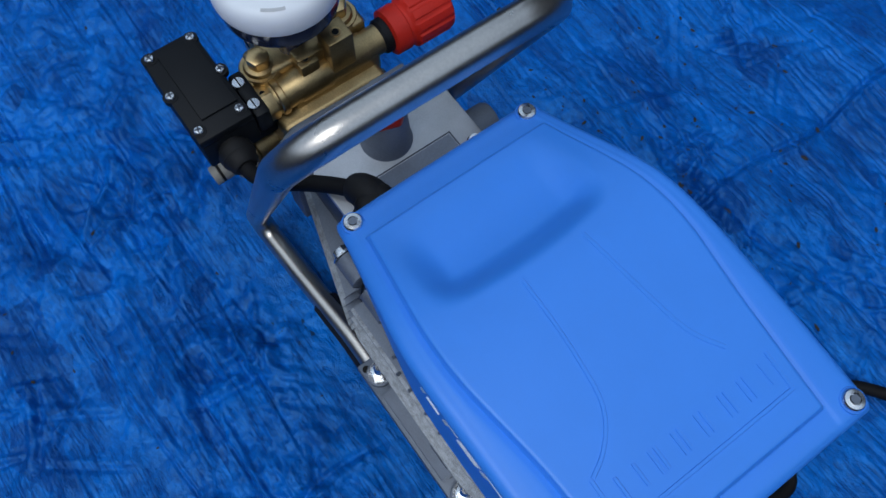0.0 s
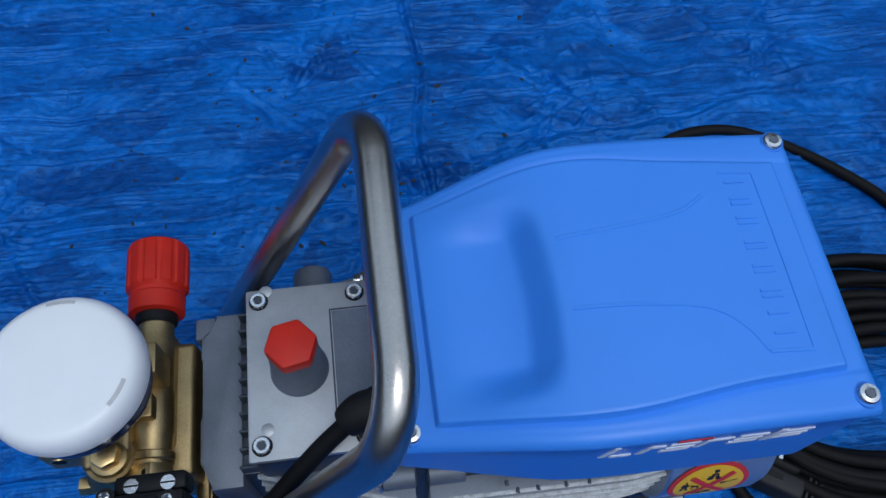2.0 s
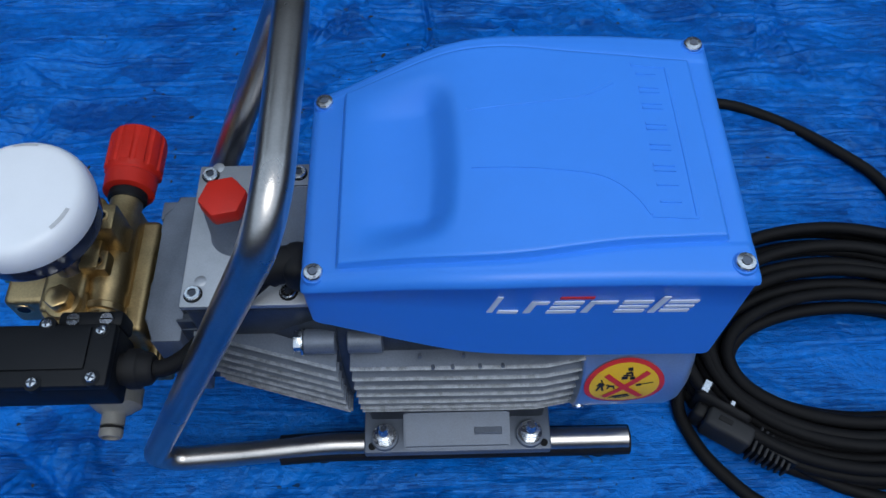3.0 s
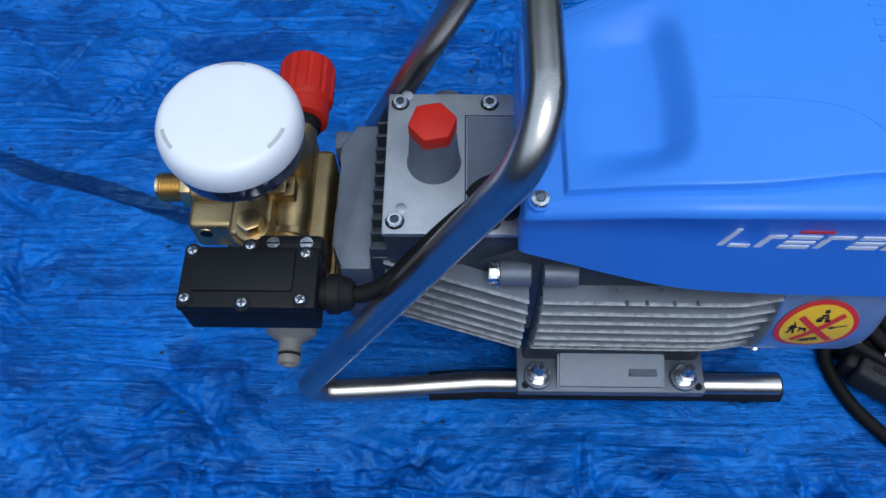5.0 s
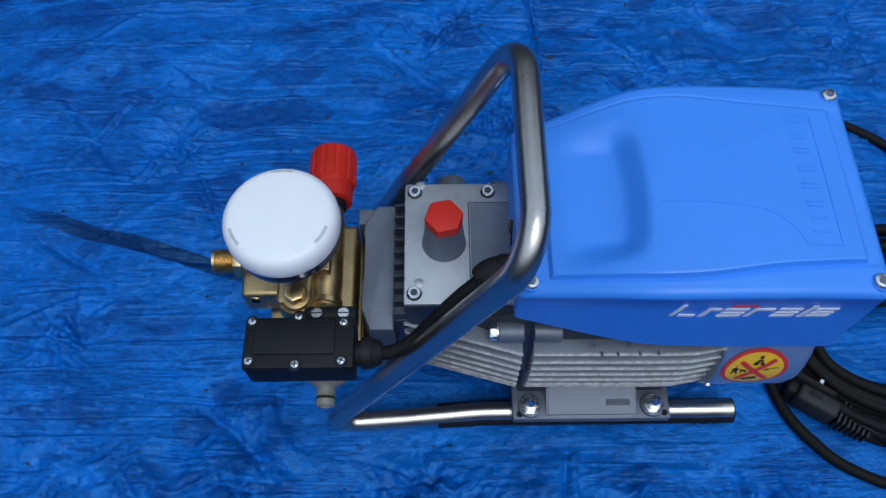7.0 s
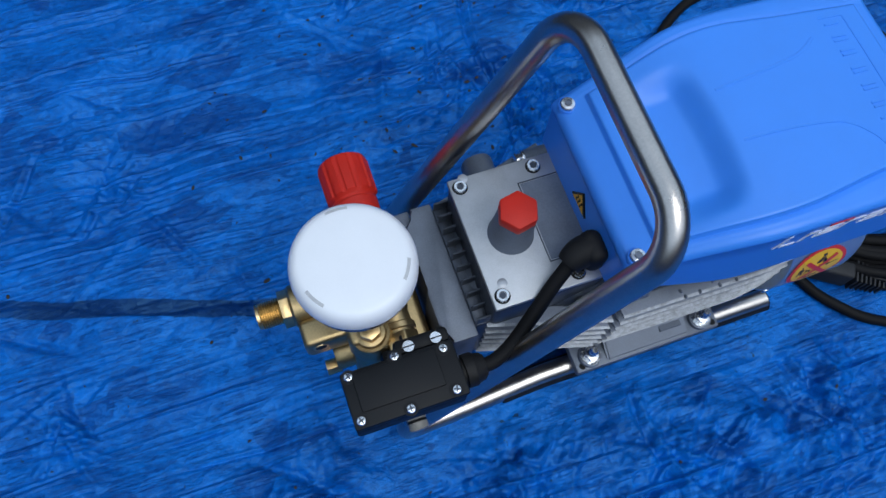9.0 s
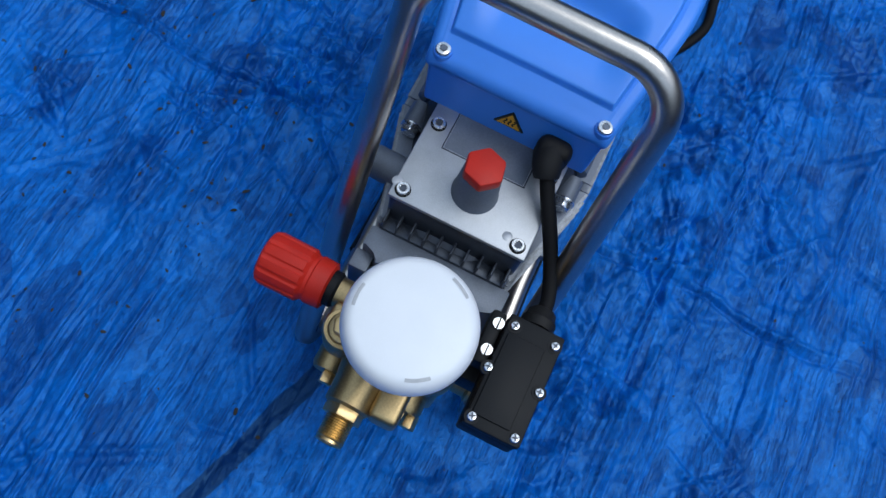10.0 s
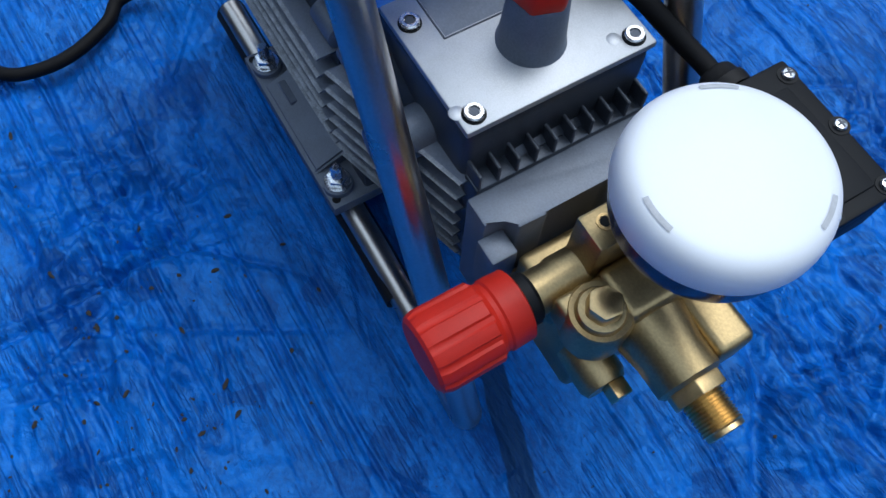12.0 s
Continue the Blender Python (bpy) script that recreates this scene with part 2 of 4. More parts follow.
def lathe(prof, origin=(0, 0, 0), axis=(0, 0, 1), seg=32, bm=None, wobble=None):
    """Turns a profile of (radius, height) round an axis; open ends are capped."""
    bm = bm or bmesh.new()
    m = Matrix.Translation(origin) @ turn_to(axis)
    rings = []
    for r, a in prof:
        ring = []
        for k in range(seg):
            t = 2 * math.pi * k / seg
            rad = max(r, 1e-5) * (wobble(t, a) if wobble else 1)
            ring.append(bm.verts.new(m @ Vector((rad * math.cos(t), rad * math.sin(t), a))))
        rings.append(ring)
    for p, q in zip(rings, rings[1:]):
        for k in range(seg):
            bm.faces.new((p[k], p[(k + 1) % seg], q[(k + 1) % seg], q[k]))
    bm.faces.new(list(reversed(rings[0])))
    bm.faces.new(rings[-1])
    bmesh.ops.recalc_face_normals(bm, faces=bm.faces)
    return bm


def prism(points, z0, z1, bevel=0.0006, bm=None, m=None):
    """An upright prism over a plan outline."""
    bm = bm or bmesh.new()
    lo = [bm.verts.new((x, y, z0)) for x, y in points]
    hi = [bm.verts.new((x, y, z1)) for x, y in points]
    fs = [bm.faces.new(list(reversed(lo))), bm.faces.new(hi)]
    for k in range(len(points)):
        j = (k + 1) % len(points)
        fs.append(bm.faces.new((lo[k], lo[j], hi[j], hi[k])))
    if bevel:
        es = list({e for f in fs for e in f.edges})
        r = bmesh.ops.bevel(bm, geom=es, offset=bevel, segments=2, affect="EDGES", profile=0.5)
    bmesh.ops.recalc_face_normals(bm, faces=bm.faces)
    if m is not None:
        bmesh.ops.transform(bm, matrix=m, verts=bm.verts)
    return bm


def ngon(n, r, turn=0.0):
    return [(r * math.cos(turn + 2 * math.pi * k / n), r * math.sin(turn + 2 * math.pi * k / n)) for k in range(n)]


def rounded(points, radius, steps=8):
    """A polyline in space with its inner corners rounded."""
    pts = [Vector(p) for p in points]
    out = [pts[0]]
    rads = radius if isinstance(radius, (list, tuple)) else [radius] * len(pts)
    for i in range(1, len(pts) - 1):
        a, b, c = pts[i - 1], pts[i], pts[i + 1]
        u, w = (a - b).normalized(), (c - b).normalized()
        half = u.angle(w) / 2
        d = rads[i] / math.tan(half)
        mid = (u + w).normalized() * (rads[i] / math.sin(half))
        o = b + mid
        s, e = b + u * d - o, b + w * d - o
        for k in range(steps + 1):
            out.append(o + s.normalized().slerp(e.normalized(), k / steps) * rads[i])
    out.append(pts[-1])
    return out


def spline(points, steps=8):
    """A smooth curve through points."""
    p = [Vector(q) for q in points]
    p = [2 * p[0] - p[1], *p, 2 * p[-1] - p[-2]]
    out = []
    for i in range(1, len(p) - 2):
        for k in range(steps):
            t = k / steps
            out.append(0.5 * (2 * p[i] + (p[i + 1] - p[i - 1]) * t + (2 * p[i - 1] - 5 * p[i] + 4 * p[i + 1] - p[i + 2]) * t * t + (3 * p[i] - p[i - 1] - 3 * p[i + 1] + p[i + 2]) * t ** 3))
    out.append(p[-2])
    return out


def tube(points, r, seg=16, bm=None, cap=True, squash=1.0):
    bm = bm or bmesh.new()
    pts = [Vector(q) for q in points]
    rings = []
    side = None
    for i, q in enumerate(pts):
        d = (pts[min(i + 1, len(pts) - 1)] - pts[max(i - 1, 0)]).normalized()
        side = Vector((0, 0, 1)).cross(d) if side is None else side - d * side.dot(d)
        if side.length < 1e-4:
            side = Vector((1, 0, 0)).cross(d)
        side = side.normalized()
        up = d.cross(side)
        rad = r(i / (len(pts) - 1)) if callable(r) else r
        rings.append([bm.verts.new(q + rad * (math.cos(2 * math.pi * k / seg) * side + squash * math.sin(2 * math.pi * k / seg) * up)) for k in range(seg)])
    for p, q in zip(rings, rings[1:]):
        for k in range(seg):
            bm.faces.new((p[k], p[(k + 1) % seg], q[(k + 1) % seg], q[k]))
    if cap:
        bm.faces.new(list(reversed(rings[0])))
        bm.faces.new(rings[-1])
    bmesh.ops.recalc_face_normals(bm, faces=bm.faces)
    return bm


def lerp(rows, x):
    """Straight lines through rows of (x, value)."""
    return float(np.interp(x, [r[0] for r in rows], [r[1] for r in rows]))


def smooth(a, b, x):
    t = min(1, max(0, (x - a) / (b - a)))
    return t * t * (3 - 2 * t)


# ---- ground and tarpaulin ----
def ground():
    bm = bmesh.new()
    vs = [bm.verts.new((x, y, -0.03)) for x, y in ((-400, -400), (400, -400), (400, 400), (-400, 400))]
    bm.faces.new(vs)
    return tagged(part("ground", bm, GRASS), "short green grass under the tarpaulin", "ground", kind="structure")


def crease(x, y, a, b, width, depth):
    """The height of a long fold that runs from a to b."""
    ax, ay = a
    dx, dy = b[0] - ax, b[1] - ay
    ln = np.hypot(dx, dy)
    u = ((x - ax) * dx + (y - ay) * dy) / ln
    v = (-(x - ax) * dy + (y - ay) * dx) / ln
    v = v + 0.006 * np.sin(u * 31 + ax * 40)
    ends = np.clip(u / 0.04, 0, 1) * np.clip((ln - u) / 0.08, 0, 1)
    return depth * ends * np.exp(-(v / width) ** 2)


def value_noise(x, y, seed):
    """Smooth noise over arrays, between -1 and 1."""
    rng = np.random.default_rng(seed)
    tab = rng.uniform(-1, 1, (256, 256))
    xi, yi = np.floor(x).astype(int), np.floor(y).astype(int)
    fx, fy = x - xi, y - yi
    fx, fy = fx * fx * (3 - 2 * fx), fy * fy * (3 - 2 * fy)
    g = lambda i, j: tab[(xi + i) % 256, (yi + j) % 256]
    return (g(0, 0) * (1 - fx) + g(1, 0) * fx) * (1 - fy) + (g(0, 1) * (1 - fx) + g(1, 1) * fx) * fy


FOLDS = [
    ((-0.07, 0.0975), (-0.60, 0.2645), 0.005, -0.004), ((0.151, -0.04), (0.137, -0.42), 0.004, -0.008), ((0.160, -0.04), (0.146, -0.42), 0.005, 0.006),
    ((0.085, -0.045), (0.130, -0.125), 0.0035, -0.007), ((0.12, -0.20), (-0.20, -0.16), 0.010, 0.007), ((0.170, 0.256), (0.050, 0.162), 0.0030, -0.008),
    ((0.166, 0.262), (0.046, 0.168), 0.0035, 0.005), ((0.12, 0.33), (0.60, 0.40), 0.007, 0.008), ((0.14, 0.345), (0.60, 0.42), 0.006, -0.006),
    ((0.136, 0.20), (0.146, 0.75), 0.0035, -0.008), ((0.144, 0.20), (0.154, 0.75), 0.004, 0.005), ((0.30, -0.13), (0.40, -0.215), 0.0045, -0.008),
    ((0.095, 0.257), (-0.050, 0.275), 0.0030, 0.006), ((0.293, 0.289), (0.203, 0.284), 0.004, -0.007), ((0.215, 0.291), (0.077, 0.320), 0.004, -0.008),
    ((0.0, -0.30), (0.5, -0.36), 0.008, 0.008), ((-0.246, -0.006), (-0.120, -0.112), 0.008, -0.010), ((-0.075, -0.068), (0.010, -0.102), 0.005, -0.009),
    ((0.010, -0.100), (0.065, -0.078), 0.005, -0.008), ((0.109, 0.137), (-0.045, 0.162), 0.006, -0.010), ((-0.30, -0.05), (-0.10, -0.28), 0.010, 0.007),
    ((0.193, -0.155), (0.305, -0.140), 0.004, 0.008), ((0.190, -0.285), (0.390, -0.205), 0.005, -0.009), ((0.05, -0.065), (0.34, -0.070), 0.012, -0.008),
]


def facets(x, y, scale, seed):
    """Flat triangles that meet in sharp edges, between -1 and 1."""
    rng = np.random.default_rng(seed)
    tab = rng.uniform(-1, 1, (128, 128))
    u, v = (x - 0.58 * y) * scale, 1.15 * y * scale
    ui, vi = np.floor(u).astype(int), np.floor(v).astype(int)
    fu, fv = u - ui, v - vi
    g = lambda i, j: tab[(ui + i) % 128, (vi + j) % 128]
    low = g(0, 0) + (g(1, 0) - g(0, 0)) * fu + (g(0, 1) - g(0, 0)) * fv
    high = g(1, 1) + (g(0, 1) - g(1, 1)) * (1 - fu) + (g(1, 0) - g(1, 1)) * (1 - fv)
    return np.where(fu + fv < 1, low, high)


def creases(x, y):
    """Long hair creases along the sheet, and stars of short sharp ones."""
    z = np.zeros_like(x)
    rng = np.random.default_rng(21)

    def add(cx, cy, ang, ln, width, depth):
        near = (np.abs(x - cx) < ln * 0.6 + 0.02) & (np.abs(y - cy) < ln * 0.6 * abs(math.sin(ang)) + 0.02)
        if not near.any():
            return
        xx, yy = x[near] - cx, y[near] - cy
        u = xx * math.cos(ang) + yy * math.sin(ang)
        v = -xx * math.sin(ang) + yy * math.cos(ang) + 0.0007 * np.sin(u * 26 + cx * 50)
        fade = np.clip(1 - (2 * np.abs(u) / ln) ** 4, 0, 1)
        z[near] += depth * fade * (np.clip(1 - np.abs(v) / (1.4 * width), 0, 1) - 0.6 * np.clip(1 - np.abs(v - 2.4 * width) / (1.6 * width), 0, 1))

    for _ in range(660):
        add(rng.uniform(-0.7, 0.85), rng.uniform(-0.55, 0.85), rng.normal(0, 0.03), rng.uniform(0.05, 0.34), rng.uniform(0.0011, 0.0020), rng.choice((-1, 1)) * (0.0010 + 0.0034 * rng.uniform() ** 2))
    for _ in range(170):
        add(rng.uniform(-0.7, 0.85), rng.uniform(-0.55, 0.85), rng.uniform(0.4, 2.7), rng.uniform(0.04, 0.16), rng.uniform(0.0025, 0.0045), rng.choice((-1, 1)) * rng.uniform(0.0015, 0.0040))
    stars = [(0.183, 0.258), (0.215, 0.285), (0.12, 0.30), (0.19, -0.15), (0.01, -0.10), (0.10, 0.36), (0.16, -0.16), (-0.18, -0.15), (0.40, -0.20), (-0.30, 0.30), (0.30, 0.42), (-0.05, -0.30), (0.02, 0.52), (-0.40, 0.08), (0.55, 0.45)]
    for cx, cy in stars:
        for k in range(16):
            a, ln = rng.uniform(0, math.pi), rng.uniform(0.03, 0.11)
            ox, oy = rng.normal(0, 0.022, 2)
            add(cx + ox, cy + oy, a, ln, rng.uniform(0.0022, 0.004), rng.choice((-1, 1)) * rng.uniform(0.0015, 0.004))
    return z


def tarpaulin():
    def lines(lo, hi, step, far0, far1):
        mid = np.arange(lo, hi + step / 2, step)
        left, right, d = [], [], step
        q = lo
        while q > far0:
            d = min(d * 1.25, 0.1)
            q -= d
            left.append(q)
        q, d = hi, step
        while q < far1:
            d = min(d * 1.25, 0.1)
            q += d
            right.append(q)
        return np.concatenate([left[::-1], mid, right])

    xs, ys = lines(-0.58, 0.66, 0.0021, -2.2, 2.4), lines(-0.44, 0.68, 0.0013, -2.0, 2.2)
    x, y = np.meshgrid(xs, ys, indexing="ij")
    wx, wy = x + 0.035 * value_noise(x * 7, y * 7, 3), y + 0.025 * value_noise(x * 7 + 40, y * 7, 4)
    z = 0.004 * value_noise(wx * 4 + 9, wy * 5, 5)
    front = np.clip((-0.03 - y) / 0.08, 0, 1)  # the crumpled part before the machine
    patch = np.clip(0.45 + 1.1 * value_noise(x * 5 + 3, y * 6, 14), 0, 1)
    z += 0.0080 * facets(wx, wy * 1.3, 9, 11) + 0.0036 * facets(wy + 3, wx * 0.9, 24, 12) + (0.45 + 1.0 * front) * 0.0042 * (0.3 + 0.7 * patch) * facets(wx * 0.8, wy, 60, 13) + (0.5 + 0.6 * front) * 0.0022 * (0.25 + 0.75 * patch) * facets(wy + 1, wx, 140, 15)
    # heaps of sharp crumples
    heap = sum(amount * np.exp(-((x - cx) ** 2 + (y - cy) ** 2) / size ** 2) for cx, cy, size, amount in ((0.19, 0.27, 0.085, 1.0), (0.06, 0.31, 0.06, 0.6), (0.25, -0.21, 0.11, 0.75), (0.02, -0.12, 0.09, 0.7), (-0.19, -0.09, 0.08, 0.6), (0.36, -0.12, 0.07, 0.5), (0.33, 0.46, 0.10, 0.5), (-0.30, 0.33, 0.09, 0.5)))
    z += heap * (0.0140 * facets(wx * 1.1 + 2, wy, 26, 31) + 0.0085 * facets(wy + 5, wx, 70, 32) + 0.0034 * facets(wx + 7, wy, 150, 33))
    z += 0.85 * creases(x, y)
    for a, b, width, depth in FOLDS:
        z += crease(x, y, a, b, 0.65 * width, 0.6 * depth)
    # pressed flat under the machine and its cable
    near = np.clip(1 - np.maximum(np.maximum(-0.09 - x, x - 0.33) / 0.06, np.maximum(-0.05 - y, y - 0.145) / 0.05), 0, 1)
    near = near * near * (3 - 2 * near)
    coil = np.clip(1 - (np.hypot(x - 0.53, y - 0.045) - 0.16) / 0.06, 0, 1)
    press = np.maximum(near, coil)
    z = z * (1 - 0.6 * press) - 0.001
    z = np.where(press > 0.3, np.minimum(z, 0.0005), z)
    nx, ny = len(xs), len(ys)
    co = np.stack([x, y, z], -1).reshape(-1, 3)
    i, j = np.meshgrid(np.arange(nx - 1), np.arange(ny - 1), indexing="ij")
    a = (i * ny + j).ravel()
    faces = np.stack([a, a + ny, a + ny + 1, a + 1], -1)
    me = bpy.data.meshes.new("tarpaulin")
    me.from_pydata(co.tolist(), [], faces.tolist())
    me.polygons.foreach_set("use_smooth", np.ones(len(faces), bool))
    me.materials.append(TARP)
    global SHEET
    SHEET = (xs, ys, z)
    return tagged(new("tarpaulin", me), "crumpled blue woven plastic tarpaulin with folds and specks of dirt", "tarpaulin", kind="structure")


def light_blocker(name, x0, x1, y0, y1, top):
    return tagged(part(name, box(x0, x1, y0, y1, -0.03, top, 0.01), BLOCKER), "unseen dark grey wall added to block low light", "wall", kind="structure")


# unseen walls, added to cut low skylight and darken reflections
light_blocker("blocker_north", -3.0, 3.2, 2.9, 3.0, 4.0)
light_blocker("blocker_south", -3.0, 3.2, -2.8, -2.7, 1.8)
light_blocker("blocker_west", -3.0, -2.9, -2.7, 2.9, 2.0)
light_blocker("blocker_east", 3.1, 3.2, -2.7, 2.9, 2.0)
ground()
tarpaulin()


def sheet_height(px, py):
    xs, ys, z = SHEET
    return float(z[np.searchsorted(xs, px), np.searchsorted(ys, py)])


def grit():
    """Bits of earth and leaf scattered over the sheet."""
    rng = random.Random(8)
    bm = bmesh.new()
    spots = [(0.06, 0.31, 0.06, 70), (0.10, 0.36, 0.10, 120), (-0.10, 0.38, 0.12, 90), (-0.15, -0.15, 0.15, 40), (0.25, -0.2, 0.15, 35), (0.3, 0.45, 0.2, 60), (-0.35, 0.1, 0.15, 30)]
    for cx, cy, spread, count in spots:
        for _ in range(count):
            px, py = rng.gauss(cx, spread), rng.gauss(cy, spread)
            if -0.10 < px < 0.36 and -0.07 < py < 0.17 or abs(px) > 0.58 or not -0.44 < py < 0.74:
                continue
            size = 0.0006 + 0.0020 * rng.random() ** 3
            a = rng.uniform(0, 6.28)
            r = bmesh.ops.create_icosphere(bm, subdivisions=1, radius=size)
            m = Matrix.Translation((px, py, sheet_height(px, py) + size * 0.25)) @ pose(0, 0, 0, 0, 0, math.degrees(a)) @ Matrix.Diagonal((1.0 + rng.random(), 0.6 + 0.4 * rng.random(), 0.45, 1))
            for v in r["verts"]:
                v.co = m @ (v.co * (0.8 + 0.4 * rng.random()))
    return tagged(part("grit", bm, SOIL), "scattered dark crumbs of soil and leaf on the tarpaulin", "dirt", kind="stuff")


grit()

# ---- pressure washer ----
washer = tagged(new("pressure_washer"), "electric pressure washer with blue cover, brass pump and steel tube handle", "pressure washer")
washer.location = (0, 0, 0)
YC = 0.0475  # the machine's middle line


def tube_frame():
    near, far, top = -0.0430, 0.1300, 0.3945
    path = [(0.312, -0.029, 0.024), (0.06, -0.029, 0.024), (-0.02, -0.034, 0.020), (-0.0945, -0.0375, 0.018), (0.0797, near, top), (0.0797, far, top), (-0.0945, 0.1330, 0.018), (-0.02, 0.126, 0.020), (0.06, 0.125, 0.024), (0.312, 0.125, 0.024)]
    rad = [0, 0.25, 0.25, 0.020, 0.036, 0.036, 0.020, 0.25, 0.25, 0]
    pts = rounded(path, rad, 10)
    frame_part = part("tube_frame", tube(pts, 0.0100, 24), STEEL, washer, "bent brushed steel tube handle and skids")
    for y in (-0.029, 0.125):
        part("rubber_skid", tube(rounded([(0.314, y, 0.0190), (0.06, y, 0.0190), (0.016, y - 0.0020 if y < 0 else y + 0.001, 0.0182)], [0, 0.25, 0]), 0.0126, 20), RUBBER, frame_part, "black rubber skid under the tube")
        for x in (0.05, 0.29):
            part("rubber_foot", lathe([(0.0090, -0.001), (0.0095, 0.001), (0.0085, 0.009)], (x, y, 0.0), (0, 0, 1), 18), RUBBER, frame_part)
        part("end_plug", lathe([(0.0092, 0), (0.0092, 0.002), (0.008, 0.003)], (0.311, y, 0.024), (1, 0, 0), 20), RUBBER, frame_part)


tube_frame()


def superellipse(t, a, b, n=3.1):
    c, s = math.cos(t), math.sin(t)
    return a * math.copysign(abs(c) ** (2 / n), c), b * math.copysign(abs(s) ** (2 / n), s)


ZC = 0.168  # height of the motor's axle


def loft(rows, seg=48, n=3.1):
    """A body along x through rows of (x, half width, half height, middle height)."""
    bm = bmesh.new()
    rings = []
    for x, a, b, zc in rows:
        rings.append([bm.verts.new((x, YC + superellipse(2 * math.pi * k / seg, a, b, n)[0], zc + superellipse(2 * math.pi * k / seg, a, b, n)[1])) for k in range(seg)])
    for p, q in zip(rings, rings[1:]):
        for k in range(seg):
            bm.faces.new((p[k], p[(k + 1) % seg], q[(k + 1) % seg], q[k]))
    bm.faces.new(list(reversed(rings[0])))
    bm.faces.new(rings[-1])
    bmesh.ops.recalc_face_normals(bm, faces=bm.faces)
    return bm


def fin(rows, thick, side):
    """A cooling fin: rows of (x, inner half width, outer half width, height)."""
    bm = bmesh.new()
    rings = []
    for x, a, b, z in rows:
        ya, yb = YC + side * a, YC + side * b
        rings.append([bm.verts.new(p) for p in ((x, ya, z - thick), (x, yb - side * 0.0006, z - thick * 0.8), (x, yb, z), (x, yb - side * 0.0024, z + thick * 0.8), (x, ya, z + thick))])
    for p, q in zip(rings, rings[1:]):
        for k in range(5):
            bm.faces.new((p[k], p[(k + 1) % 5], q[(k + 1) % 5], q[k])).material_index = 1 if k in (1, 2) else 0
    bm.faces.new(list(reversed(rings[0])))
    bm.faces.new(rings[-1])
    bmesh.ops.recalc_face_normals(bm, faces=bm.faces)
    return bm


def half_width(z, a, b, n=3.1):
    t = min(1.0, abs(z - ZC) / b)
    return a * (1 - t ** n) ** (1 / n)


def motor():
    # cores are darker than their fins: shade between fins put into the colour
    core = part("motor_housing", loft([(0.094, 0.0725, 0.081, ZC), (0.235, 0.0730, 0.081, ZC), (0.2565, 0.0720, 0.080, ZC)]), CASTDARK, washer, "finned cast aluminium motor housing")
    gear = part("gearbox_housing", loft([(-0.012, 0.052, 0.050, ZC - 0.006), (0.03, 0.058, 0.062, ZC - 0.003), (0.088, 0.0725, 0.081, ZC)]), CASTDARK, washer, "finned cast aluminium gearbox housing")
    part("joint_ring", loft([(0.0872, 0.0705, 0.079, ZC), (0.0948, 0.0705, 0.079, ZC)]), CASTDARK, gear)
    for k in range(8):
        z = 0.2060 - k * 0.0145
        out = half_width(z, 0.0865, 0.092)
        inn = max(0.02, half_width(z, 0.068, 0.079) - 0.004) if abs(z - ZC) < 0.078 else 0.02
        for side in (-1, 1):
            part("fin", fin([(0.0955, inn, out - 0.001, z), (0.20, inn, out, z), (0.225, inn, out, z + 0.0005), (0.250, inn, out - 0.003, z + 0.0045)], 0.0009, side), CAST, core).data.materials.append(CASTPALE)
            f0 = half_width(z, 0.058, 0.082) if abs(z - ZC) < 0.082 else 0.01
            part("fin", fin([(-0.010, 0.02, f0, z + 0.002), (0.0865, inn, out - 0.001, z)], 0.0009, side), CAST, gear).data.materials.append(CASTPALE)
    for x, up in ((0.150, 0.2068), (0.163, 0.2068), (0.181, 0.2068), (0.196, 0.2068), (0.142, 0.2195), (0.170, 0.2195)):
        part("casting_pip", lathe([(0.0014, -0.002), (0.0012, 0.0008), (0.0004, 0.0012)], (x, YC - half_width(up, 0.0865, 0.092) + 0.0015, up), (0, -1, 0.4), 8), CAST, core)
    # lugs with bolts that clamp the two halves
    for y in (-0.0190, 0.1140):
        for x0, x1, owner in ((0.066, 0.0875, gear), (0.0945, 0.118, core)):
            part("lug", lathe([(0.0065, 0), (0.0085, 0.001), (0.0085, x1 - x0 - 0.001), (0.007, x1 - x0)], (x0, y, 0.2165), (1, 0, 0), 20), CAST, owner)
        part("bolt", prism(ngon(6, 0.0072), 0, 0.007, 0.0006, m=Matrix.Translation((0.0595, y, 0.2165)) @ turn_to((1, 0, 0))), SCREW, gear, "zinc-plated hexagon bolt")
        part("bolt_washer", lathe([(0.0092, 0), (0.0092, 0.0014)], (0.0648, y, 0.2165), (1, 0, 0), 20), SCREW, gear)
        part("lug_base", box(0.0655, 0.0868, min(y, YC) if y < YC else YC + 0.03, max(y, YC) if y > YC else YC - 0.03, 0.2035, 0.2160, 0.003), CAST, gear)
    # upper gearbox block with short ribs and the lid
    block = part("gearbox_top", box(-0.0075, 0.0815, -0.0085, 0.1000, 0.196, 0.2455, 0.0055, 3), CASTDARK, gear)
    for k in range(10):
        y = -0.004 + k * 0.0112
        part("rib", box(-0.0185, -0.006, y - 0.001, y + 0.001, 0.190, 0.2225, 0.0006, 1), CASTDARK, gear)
    lid = part("gearbox_lid", box(-0.0082, 0.0800, -0.0090, 0.1005, 0.2455, 0.2505, 0.0015), LID, washer, "machined aluminium gearbox lid")
